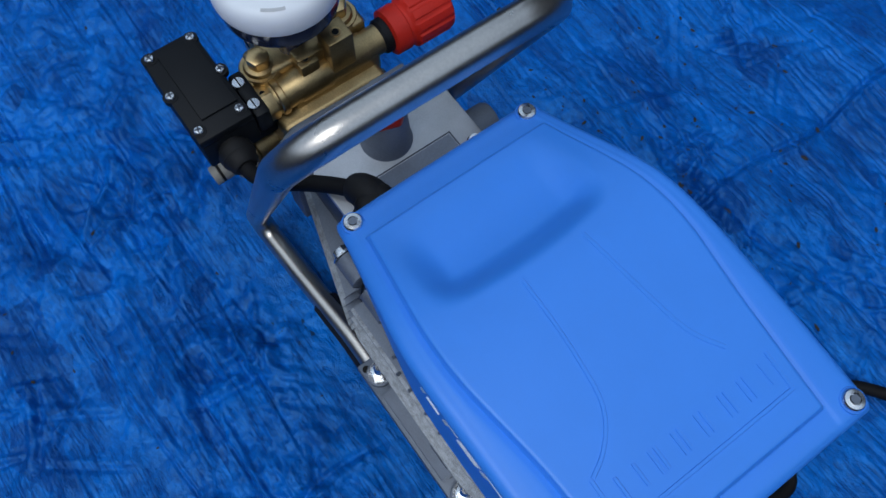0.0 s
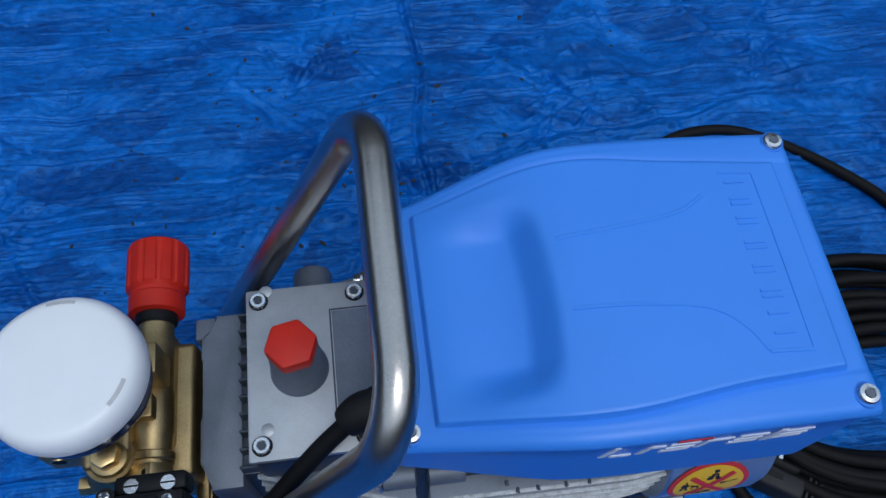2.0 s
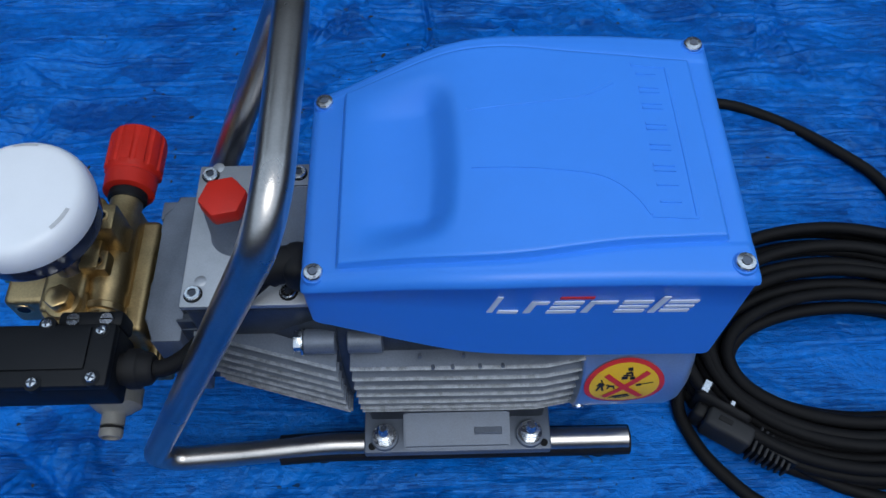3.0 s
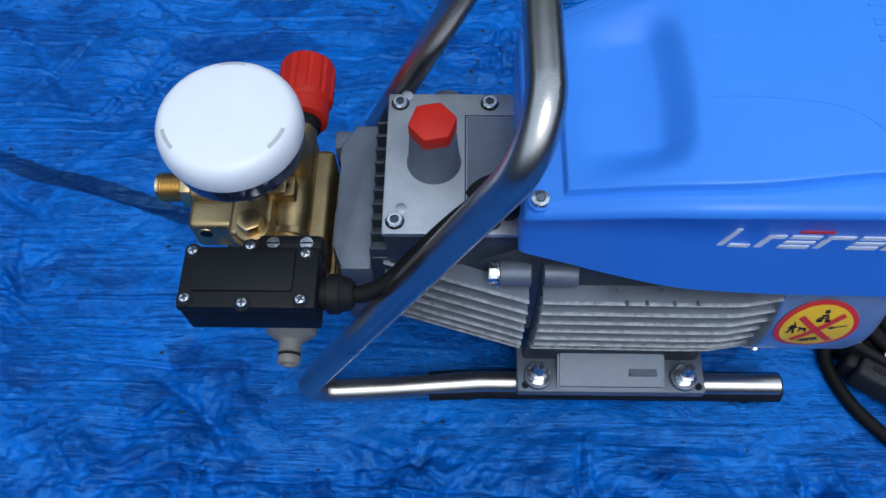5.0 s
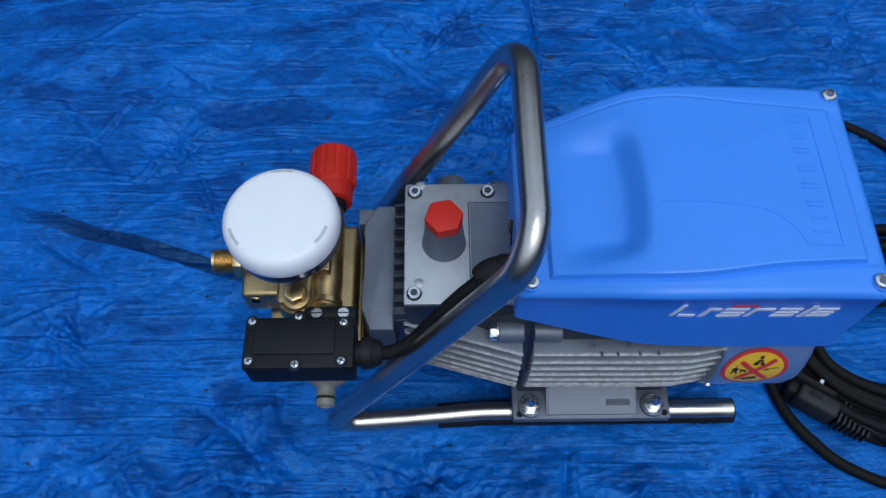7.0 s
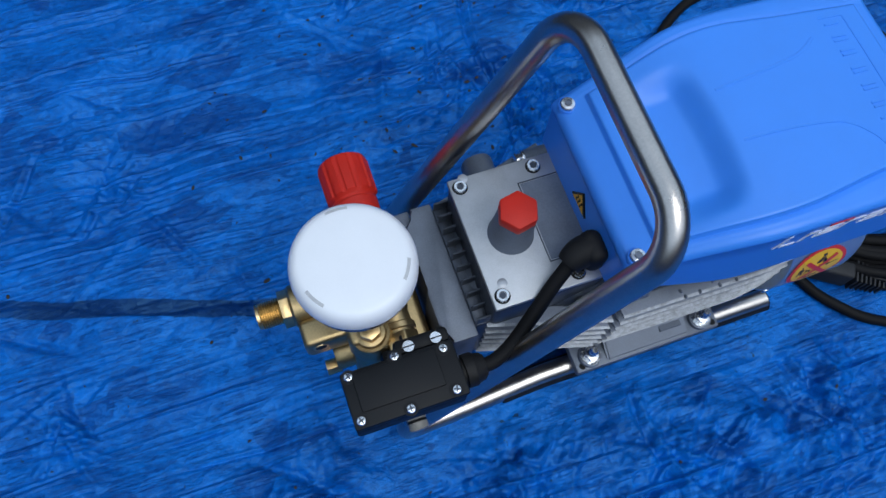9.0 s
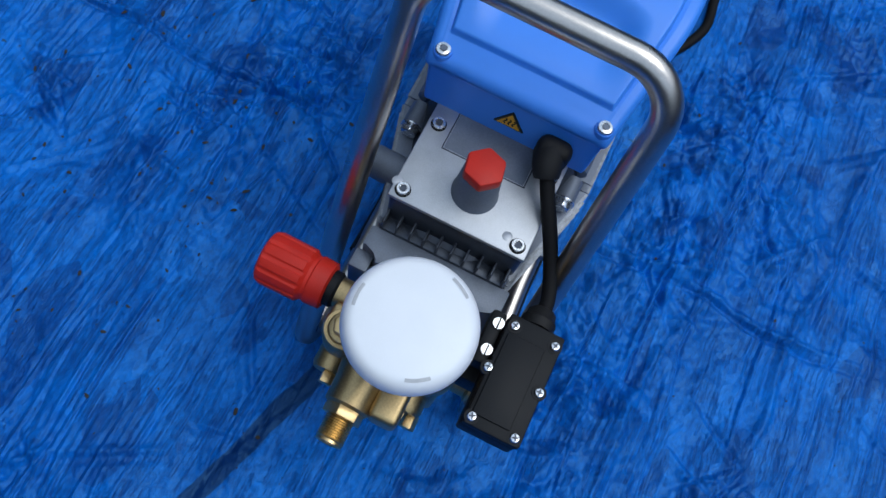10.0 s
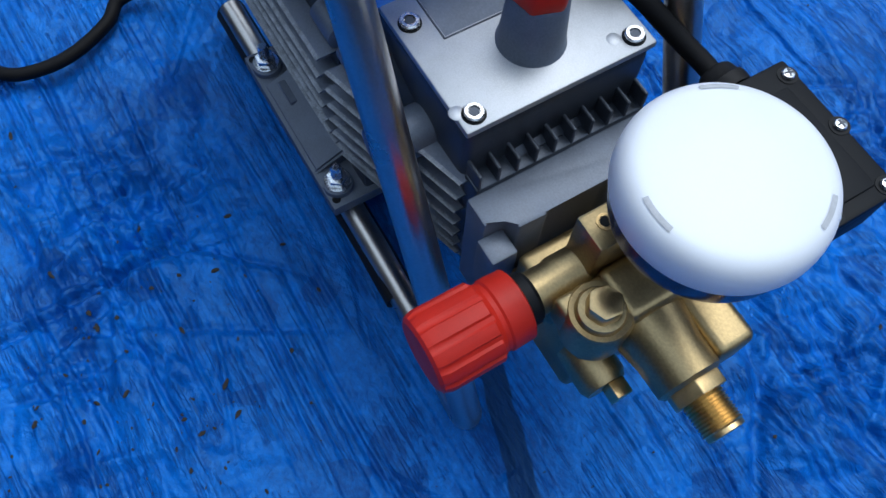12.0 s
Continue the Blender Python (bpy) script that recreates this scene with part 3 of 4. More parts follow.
    for x, y in ((0, 0), (0, 0.092), (0.0604, 0.092), (0.0604, 0)):
        sc = part("socket_screw", lathe([(0.0048, 0.0), (0.0052, 0.0008), (0.0052, 0.0026), (0.0046, 0.0032), (0.0030, 0.0032), (0.0028, 0.0016), (0.001, 0.0014)], (x, y, 0.2503), (0, 0, 1), 24), SCREW, lid, "zinc socket screw")
        # dark hexagon and black ring paint the shade of socket and recess
        part("socket", prism([(x + a, y + b) for a, b in ngon(6, 0.0027, x * 9 + y * 30)], 0.2517, 0.2530, 0), CASTDARK, sc)
        part("screw_recess", lathe([(0.0061, 0), (0.0061, 0.0004)], (x, y, 0.2503), (0, 0, 1), 24), BLACK, lid)
    part("casting_mark", lathe([(0.0042, 0), (0.0036, 0.0004)], (0.0035, 0.0095, 0.2503), (0, 0, 1), 18), LID, lid)
    part("casting_mark", lathe([(0.0042, 0), (0.0036, 0.0004)], (0.0045, 0.1 - 0.0015, 0.2503), (0, 0, 1), 18), LID, lid)
    fr = bmesh.new()
    for x0, x1, y0, y1 in ((0.0436, 0.0446, 0.014, 0.082), (0.0436, 0.080, 0.0812, 0.0822), (0.0436, 0.080, 0.0138, 0.0148)):
        box(x0, x1, y0, y1, 0.2502, 0.2509, 0.0002, 1, fr)
    part("label_frame", fr, CASTDARK, lid)
    part("label_field", box(0.0452, 0.0796, 0.0154, 0.0808, 0.2502, 0.2506, 0.0, 1), CAST, lid)
    neck = part("oil_filler", lathe([(0.0178, 0), (0.0168, 0.002), (0.0146, 0.031), (0.0135, 0.033)], (0.0237, 0.0449, 0.2505), (0, 0, 1), 36), CAST, lid, "cast oil filler neck")
    cap = part("oil_cap", prism(ngon(6, 0.0156, 0.2), 0.2825, 0.2945, 0.0020, m=Matrix.Translation((0.0237, 0.0449, 0))), RED, lid, "red hexagonal plastic oil cap")
    # round port on the far side
    part("side_port", lathe([(0.0135, 0), (0.0135, 0.030), (0.012, 0.033)], (0.031, 0.098, 0.205), (0, 1, 0), 28), CAST, gear)


motor()


def bolt_stack(x, y, z, owner):
    part("washer_disc", lathe([(0.0098, 0), (0.0098, 0.0018)], (x, y, z), (0, 0, 1), 24), SCREW, owner)
    part("nut", prism([(x + px, y + py) for px, py in ngon(6, 0.0078, x * 9)], z + 0.0018, z + 0.0085, 0.0007), SCREW, owner)
    prof = [(0.0042, 0.0085)]
    for k in range(6):
        prof += [(0.0042, 0.009 + k * 0.0018), (0.0037, 0.0098 + k * 0.0018)]
    prof += [(0.003, 0.0205)]
    part("stud", lathe(prof, (x, y, z), (0, 0, 1), 16), SCREW, owner)


def feet():
    for side, y_rail in ((-1, -0.031), (1, 0.1275)):
        bm = bmesh.new()
        inner = YC + side * 0.045
        outer = y_rail + side * 0.0125
        lo, hi = min(inner, outer), max(inner, outer)
        box(0.0897, 0.2446, lo, hi, 0.034, 0.0455, 0.002, 2, bm)
        f = part("motor_foot", bm, CAST, washer, "cast aluminium motor foot")
        # raised web between the two bolts
        web = bmesh.new()
        y1, y2 = y_rail + side * 0.0115, y_rail - side * 0.028
        pts = [(y1, 0.0440), (y1 - side * 0.001, 0.0478), (y2, 0.0640), (y2, 0.0440)]
        a = [web.verts.new((0.1225, yy, zz)) for yy, zz in pts]
        b = [web.verts.new((0.2105, yy, zz)) for yy, zz in pts]
        web.faces.new(a)
        web.faces.new(list(reversed(b)))
        for k in range(4):
            web.faces.new((a[k], a[(k + 1) % 4], b[(k + 1) % 4], b[k]))
        bmesh.ops.recalc_face_normals(web, faces=web.faces)
        bmesh.ops.bevel(web, geom=list(web.edges), offset=0.002, segments=2, affect="EDGES")
        part("web", web, CAST, f)
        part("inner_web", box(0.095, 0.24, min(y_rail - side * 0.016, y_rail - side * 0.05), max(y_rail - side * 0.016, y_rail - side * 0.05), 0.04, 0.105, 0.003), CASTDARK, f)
        part("cast_plate", box(0.181, 0.204, y_rail - side * 0.002 - 0.003, y_rail - side * 0.002 + 0.003, 0.0505, 0.0545, 0.0006, 1), CAST, f)
        for x in (0.1068, 0.2269):
            bolt_stack(x, y_rail, 0.0505, f)
            part("boss", lathe([(0.0115, 0), (0.0112, 0.0048), (0.0105, 0.0052)], (x, y_rail, 0.0453), (0, 0, 1), 24), CAST, f)
        for x in (0.0965, 0.2385):
            # flat black disc, the dark of a hole in its colour
            part("hole", lathe([(0.0032, 0), (0.0032, 0.0004)], (x, y_rail + side * 0.007, 0.0454), (0, 0, 1), 16), BLACK, f)


feet()


def fan_cover():
    R = 0.0915
    fc = part("fan_cover", lathe([(0.080, 0.2490), (R - 0.0012, 0.2495), (R, 0.2507), (R, 0.3150), (R - 0.002, 0.3205), (R - 0.007, 0.3245), (R - 0.016, 0.3255)], (0, YC, ZC), (1, 0, 0), 96), ZINC, washer, "zinc-plated sheet metal fan cover")
    # round warning sticker on its side, laid round the drum
    def on_side(x, z, lift):
        a = (z - ZC) / R
        return (x, YC - (R + lift) * math.cos(a), ZC + (R + lift) * math.sin(a))

    def disc(cx, cz, r, lift, seg=48, inner=0.0):
        bm = bmesh.new()
        rs = np.linspace(inner, r, 7 if inner == 0 else 3)
        rows = [[bm.verts.new(on_side(cx + q * math.cos(2 * math.pi * k / seg), cz + q * math.sin(2 * math.pi * k / seg), lift)) for k in range(seg)] for q in rs if q > 1e-6]
        for p, q in zip(rows, rows[1:]):
            for k in range(seg):
                bm.faces.new((p[k], p[(k + 1) % seg], q[(k + 1) % seg], q[k]))
        if inner == 0:
            bm.faces.new(rows[0])
        bmesh.ops.recalc_face_normals(bm, faces=bm.faces)
        return bm

    def strip(points, width, lift):
        bm = bmesh.new()
        for (xa, za), (xb, zb) in zip(points, points[1:]):
            d = Vector((xb - xa, zb - za))
            nrm = Vector((-d.y, d.x)).normalized() * width / 2
            cnt = 6
            rows = []
            for k in range(cnt + 1):
                px, pz = xa + d.x * k / cnt, za + d.y * k / cnt
                rows.append((bm.verts.new(on_side(px - nrm.x, pz - nrm.y, lift)), bm.verts.new(on_side(px + nrm.x, pz + nrm.y, lift))))
            for p, q in zip(rows, rows[1:]):
                bm.faces.new((p[0], q[0], q[1], p[1]))
        bmesh.ops.recalc_face_normals(bm, faces=bm.faces)
        return bm

    cx, cz = 0.2782, 0.1860
    st = part("warning_sticker", disc(cx, cz, 0.0270, 0.0006), REDINK, fc, "round yellow and red warning sticker")
    part("yellow_field", disc(cx, cz, 0.0234, 0.0009), YELLOW, st)
    part("red_bar", strip([(cx - 0.0125, cz - 0.0145), (cx + 0.0145, cz + 0.0145)], 0.0042, 0.0015), REDINK, st)
    part("red_bar", strip([(cx - 0.0135, cz + 0.0125), (cx + 0.0135, cz - 0.0145)], 0.0042, 0.0017), REDINK, st)
    marks = [
        # a person and a dog
        ((-0.0175, 0.0065), (-0.0165, 0.0068), 0.0030), ((-0.0172, 0.0045), (-0.0168, -0.0005), 0.0034), ((-0.0200, 0.0005), (-0.0178, 0.0040), 0.0013), ((-0.0168, 0.0040), (-0.0142, 0.0012), 0.0013), ((-0.0178, 0.0), (-0.0195, -0.0060), 0.0016), ((-0.0165, 0.0), (-0.0148, -0.0060), 0.0016),
        ((-0.0118, 0.0), (-0.0072, -0.0005), 0.0024), ((-0.0130, 0.0018), (-0.0112, 0.0005), 0.0017), ((-0.0112, -0.0005), (-0.0120, -0.0040), 0.0011), ((-0.0078, -0.0005), (-0.0068, -0.0040), 0.0011),
        # a wheeled machine
        ((0.0005, 0.0185), (0.0040, 0.0190), 0.0032), ((-0.0005, 0.0140), (0.0035, 0.0155), 0.0022), ((0.0035, 0.0155), (0.0045, 0.0115), 0.0014), ((-0.0032, 0.0095), (0.0012, 0.0098), 0.0030), ((0.0030, 0.0092), (0.0066, 0.0095), 0.0030), ((-0.0025, 0.0125), (0.0050, 0.0118), 0.0014),
        # a socket with a cable
        ((0.0085, 0.0005), (0.0120, 0.0018), 0.0026), ((0.0120, 0.0018), (0.0205, 0.0040), 0.0010),
        # a hose reel
        ((-0.0065, -0.0168), (-0.0015, -0.0150), 0.0032), ((-0.0015, -0.0150), (0.0048, -0.0128), 0.0030), ((0.0015, -0.0175), (0.0062, -0.0150), 0.0014), ((-0.0085, -0.0185), (-0.0052, -0.0160), 0.0013), ((-0.0045, -0.0190), (0.0008, -0.0180), 0.0014),
    ]
    for a, b, wide in marks:
        part("pictogram", strip([(cx + 0.93 * a[0], cz + 0.93 * a[1]), (cx + 0.93 * b[0], cz + 0.93 * b[1])], wide, 0.0012), BLACKINK, st)
    p = on_side(0.2545, 0.1350, 0.0)
    part("sheet_screw", lathe([(0.004, 0), (0.004, 0.0015), (0.0025, 0.0028)], p, (0, -1, -0.35), 18), SCREW, fc)


fan_cover()


# ---- the blue cover ----
CX0, CX1, CY = 0.0765, 0.3265, 0.0463
WIDTH = [(0.0765, 0.0708), (0.10, 0.0747), (0.13, 0.0806), (0.158, 0.0862), (0.175, 0.0884), (0.20, 0.0890), (0.327, 0.0876)]
EDGE = [(0.0765, 0.3010), (0.09, 0.3050), (0.12, 0.3170), (0.15, 0.3290), (0.172, 0.3345), (0.20, 0.3365), (0.26, 0.3350), (0.327, 0.3295)]
SKIRT = [(0.0765, 0.250), (0.097, 0.246), (0.125, 0.2415), (0.155, 0.2385), (0.19, 0.2345), (0.235, 0.2290), (0.327, 0.2240)]


def eased(rows, x, w=0.012):
    return sum(lerp(rows, x + d * w) for d in (-1, -0.5, 0, 0.5, 1)) / 5


def field_width(x):
    return eased(WIDTH, x) - eased([(0.08, 0.013), (0.12, 0.014), (0.20, 0.016), (0.25, 0.0225), (0.31, 0.0260)], x)


def cover_top(x, y):
    """Height of the cover's top: a rim, a raised field and the hollow for the grip."""
    v = abs(y - CY)
    z = eased(EDGE, x)
    wp = field_width(x)
    field = smooth(wp + 0.0022, wp, v) * smooth(0.0975, 0.1000, x) * smooth(0.3120, 0.3095, x)
    z -= 0.0008 * (smooth(wp + 0.0055, wp + 0.0022, v) - field)
    z += 0.0036 * field
    z += 0.0016 * (1 - (v / 0.09) ** 2)
    # hollow with a steep rear wall
    yd = y - 0.044
    side = smooth(0.060, 0.036, abs(yd))
    wall = 0.162 - 0.004 * (yd / 0.05) ** 2
    hollow = smooth(0.098, 0.148, x) * smooth(wall + 0.009, wall - 0.011, x)
    z -= 0.0115 * hollow * side
    return z


def cover():
    bm = bmesh.new()
    R = 0.0068
    xs = [CX0 + R * (1 - math.cos(a)) for a in np.linspace(0, math.pi / 2, 7)]
    xs += list(np.linspace(CX0 + R, CX1 - R, 150))[1:-1]
    xs += [CX1 - R + R * math.sin(a) for a in np.linspace(0, math.pi / 2, 7)]
    xs = sorted(xs + [0.0974, 0.0980, 0.0986, 0.0992, 0.0998, 0.3097, 0.3103, 0.3109, 0.3115, 0.3121])
    rows = []
    for x in xs:
        # the drop of the rounded front and rear edges
        e = max(0.0, CX0 + R - x, x - (CX1 - R)) / R
        drop = R * (1 - math.sqrt(max(0.0, 1 - e * e)))
        w = eased(WIDTH, min(max(x, CX0), CX1)) - 0.35 * drop
        sk = lerp(SKIRT, x)
        zt = eased(EDGE, x)
        sec = []
        for k in range(6):
            t = k / 6
            sec.append((-w + 0.0030 + 0.0012 * (1 - t), sk + (zt - R - 0.0035 - sk) * t))
        sec[-1] = (-w + 0.0030, zt - R - 0.0035)
        for k in range(8):
            a = math.pi / 2 * k / 8
            sec.append((-w + R * (1 - math.cos(a)), zt - R + R * math.sin(a) - drop * (0.2 + 0.8 * k / 8)))
        inner = w - R
        wp = min(field_width(x), inner - 0.007)
        half = [inner + (wp + 0.0055 - inner) * k / 5 for k in range(5)] + [wp + d for d in (0.0055, 0.0045, 0.0034, 0.0022, 0.0017, 0.0011, 0.0005, 0.0)]
        across = [-v for v in half] + [-wp + 2 * wp * k / 76 for k in range(1, 76)] + half[::-1]
        for v in across:
            f = smooth(0, 0.004, inner - abs(v))
            zz = cover_top(x, CY + v)
            sec.append((v, zt * (1 - f) + zz * f - drop))
        right = [(-a, b) for a, b in sec[:14]]
        sec += list(reversed(right))
        rows.append([bm.verts.new((x, CY + a, b)) for a, b in sec])
    for p, q in zip(rows, rows[1:]):
        for k in range(len(p) - 1):
            bm.faces.new((p[k], q[k], q[k + 1], p[k + 1]))
    # front and rear walls
    for row in (rows[0], rows[-1]):
        m = len(row)
        for k in range(m // 2):
            a, b, c, d = row[k], row[k + 1], row[m - 2 - k], row[m - 1 - k]
            if len({a, b, c, d}) == 4:
                bm.faces.new((a, b, c, d))
            elif len({a, b, c}) == 3:
                bm.faces.new((a, b, c))
    bmesh.ops.recalc_face_normals(bm, faces=bm.faces)
    return part("motor_cover", bm, BLUE, washer, "moulded blue plastic motor cover", 50)


blue_cover = cover()


def surface_strip(points, width, lift, parent, name, mat, sink=0.002):
    """A low ridge that follows the cover's top along plan points."""
    bm = bmesh.new()
    pts = [Vector((*p, 0)) for p in points]
    rows = []
    for i, q in enumerate(pts):
        d = (pts[min(i + 1, len(pts) - 1)] - pts[max(i - 1, 0)]).normalized()
        nrm = Vector((-d.y, d.x, 0)) * width / 2
        ring = []
        for off, up in ((-1, -sink), (-0.55, lift), (0.55, lift), (1, -sink)):
            p = q + nrm * off
            ring.append(bm.verts.new((p.x, p.y, cover_top(p.x, p.y) + up)))
        rows.append(ring)
    for p, q in zip(rows, rows[1:]):
        for k in range(3):
            bm.faces.new((p[k], q[k], q[k + 1], p[k + 1]))
    bm.faces.new(rows[0])
    bm.faces.new(list(reversed(rows[-1])))
    bmesh.ops.recalc_face_normals(bm, faces=bm.faces)
    return part(name, bm, mat, parent)


def flat(points, steps=6):
    return [(p.x, p.y) for p in spline([(x, y, 0) for x, y in points], steps)]


def cover_details():
    surface_strip(flat([(0.175, 0.0290), (0.21, 0.0268), (0.24, 0.0229), (0.254, 0.0169), (0.2645, 0.0064), (0.2705, -0.0045)]), 0.0030, 0.0005, blue_cover, "moulded_line", BLUE, 0.0006)
    surface_strip(flat([(0.1736, 0.0705), (0.21, 0.0736), (0.243, 0.0788), (0.261, 0.0885)]), 0.0034, 0.0004, blue_cover, "moulded_line", BLUE, 0.0005)
    edge = [(0.2705, -0.0055), (0.2955, -0.0062), (0.2950, 0.1020), (0.274, 0.103)]
    for a, b in zip(edge, edge[1:]):
        n = 14
        surface_strip([(a[0] + (b[0] - a[0]) * k / n, a[1] + (b[1] - a[1]) * k / n) for k in range(n + 1)], 0.0030, 0.0005, blue_cover, "moulded_line", BLUE, 0.0006)
    # the raised maker's mark, as plain bars
    y = 0.096
    for wdt, kinds in ((0.011, "lr"), (0.009, "lr"), (0.012, "lr"), (0.011, "lr"), (0.011, "lr"), (0.006, "l"), (0.011, "lr")):
        x0, x1, y0, y1 = 0.276, 0.288, y - wdt, y
        bars = {"l": ((x0, y1), (x1, y1)), "r": ((x0, y0), (x1, y0)), "t": ((x0, y1), (x0, y0)), "b": ((x1, y1), (x1, y0)), "m": (((x0 + x1) / 2, y1), ((x0 + x1) / 2, y0)), "d": ((x0, y0), (x1, y1))}
        for kd in kinds:
            a, b = bars[kd]
            surface_strip([(a[0] + (b[0] - a[0]) * k / 4, a[1] + (b[1] - a[1]) * k / 4) for k in range(5)], 0.0028, 0.0006, blue_cover, "raised_mark", BLUE, 0.0008)
        y -= wdt + 0.0035
    # corner screws in shallow cups
    for x, y, z in ((0.0850, -0.0168, 0.3070), (0.0850, 0.1079, 0.3070), (0.3170, -0.0315, 0.3325), (0.3170, 0.1245, 0.3325)):
        zb = cover_top(x, y)
        part("screw_cup", lathe([(0.0070, -0.004), (0.0070, 0.0002), (0.0067, 0.0008), (0.0064, 0.0008), (0.0060, 0.0002)], (x, y, zb), (0, 0, 1), 28), BLUE, blue_cover)
        sc = part("cover_screw", lathe([(0.0056, 0), (0.0056, 0.0022), (0.0050, 0.0030), (0.0030, 0.0034), (0.0028, 0.0020), (0.0005, 0.0018)], (x, y, zb), (0, 0, 1), 24), SCREW, blue_cover, "zinc cover screw")
        # grey hexagon for the shade inside the socket
        part("socket", prism([(x + a, y + b) for a, b in ngon(6, 0.0026, x * 7)], zb + 0.0030, zb + 0.0036, 0), CAST, sc)
    # printed mark on the near side, as plain slanted bars
    def side_y(x, z):
        t = min(1.0, max(0.0, (z - lerp(SKIRT, x)) / 0.088))
        return CY - eased(WIDTH, x) + 0.0030 + 0.0012 * (1 - t)

    def bar(x0, x1, z0, z1, mat, slant=0.3, lift=0.0006):
        bm = bmesh.new()
        vs = []
        for xx, zz in ((x0, z0), (x1, z0), (x1, z1), (x0, z1)):
            q = xx + slant * (zz - 0.295)
            zz2 = zz - 0.045 * (q - 0.18)
            vs.append(bm.verts.new((q, side_y(q, zz2) - lift, zz2)))
        f = bm.faces.new(vs)
        r = bmesh.ops.extrude_face_region(bm, geom=[f])
        for v in r["geom"]:
            if isinstance(v, bmesh.types.BMVert):
                v.co.y += 0.0008
        bmesh.ops.recalc_face_normals(bm, faces=bm.faces)
        return bm

    mark = part("printed_mark", bar(0.1815, 0.1845, 0.2955, 0.3145, WHITEINK), WHITEINK, blue_cover, "white and red printed maker's mark as plain bars")
    lo, hi, th = 0.2950, 0.3090, 0.0038
    letters = [(0.1865, 0.1960, "b"), (0.1990, 0.2075, "lt"), (0.2100, 0.2240, "tmb"), (0.2270, 0.2400, "lt"), (0.2430, 0.2570, "tmb"), (0.2595, 0.2625, "L"), (0.2650, 0.2790, "tmb")]
    stretch = (0.2950 - 0.1815) / (0.2790 - 0.1815)
    for x0, x1, kinds in letters:
        x0, x1 = 0.1815 + (x0 - 0.1815) * stretch, 0.1815 + (x1 - 0.1815) * stretch
        for kd in kinds:
            spans = {"l": (x0, x0 + th, lo, hi), "r": (x1 - th, x1, lo, hi), "t": (x0, x1, hi - th * 0.8, hi), "b": (x0, x1, lo, lo + th * 0.8), "m": (x0, x1, (lo + hi) / 2 - 0.0012, (lo + hi) / 2 + 0.0012), "L": (x0, x0 + th, lo, 0.3145), "d": (x0, x0 + th * 1.3, lo, hi)}[kd]
            sl = 0.3 if kd != "d" else 0.75
            part("mark_bar", bar(spans[0] - (0.002 if kd == "d" else 0), spans[1] - (0.002 if kd == "d" else 0), spans[2], spans[3], WHITEINK, sl, 0.0005 + 0.0001 * "lrtbmdL".index(kd)), WHITEINK, mark)
    part("red_bar", bar(0.2160, 0.2345, 0.3120, 0.3142, REDINK), REDINK, mark, "small red bar")
    # hot-surface triangle on the front wall
    bm = bmesh.new()
    for x, pts in ((CX0 - 0.0012, ((0.0565, 0.2665), (0.0330, 0.2665), (0.0448, 0.2860))),):
        vs = [bm.verts.new((x, y, z)) for y, z in pts]
        f = bm.faces.new(vs)
        r = bmesh.ops.extrude_face_region(bm, geom=[f])
        for v in r["geom"]:
            if isinstance(v, bmesh.types.BMVert):
                v.co.x += 0.002
    bmesh.ops.recalc_face_normals(bm, faces=bm.faces)
    tri = part("warning_triangle", bm, BLACKINK, blue_cover, "black and orange hot-surface triangle")
    bm = bmesh.new()
    vs = [bm.verts.new((CX0 - 0.0016, y, z)) for y, z in ((0.0543, 0.2677), (0.0352, 0.2677), (0.0448, 0.2840))]
    bm.faces.new(vs)
    part("orange_field", bm, ORANGE, tri)
    for k in range(3):
        yy = 0.0415 + k * 0.0033
        part("heat_line", tube(spline([(CX0 - 0.0018, yy, 0.2705), (CX0 - 0.0018, yy + 0.0009, 0.2725), (CX0 - 0.0018, yy - 0.0009, 0.2750), (CX0 - 0.0018, yy, 0.2772)], 4), 0.0005, 6), BLACKINK, tri)
    # cable boot on the front wall
    boot = part("cable_boot", box(0.0600, 0.0785, -0.0065, 0.0205, 0.2570, 0.2845, 0.0085, 4), RUBBER, blue_cover, "black angled cable boot")
    part("boot_elbow", tube(spline([(0.072, 0.008, 0.272), (0.062, 0.0075, 0.2725), (0.055, 0.0055, 0.2710), (0.050, 0.0030, 0.2680)], 6), lambda t: 0.0122 - 0.0030 * t * t, 20), RUBBER, boot)


cover_details()


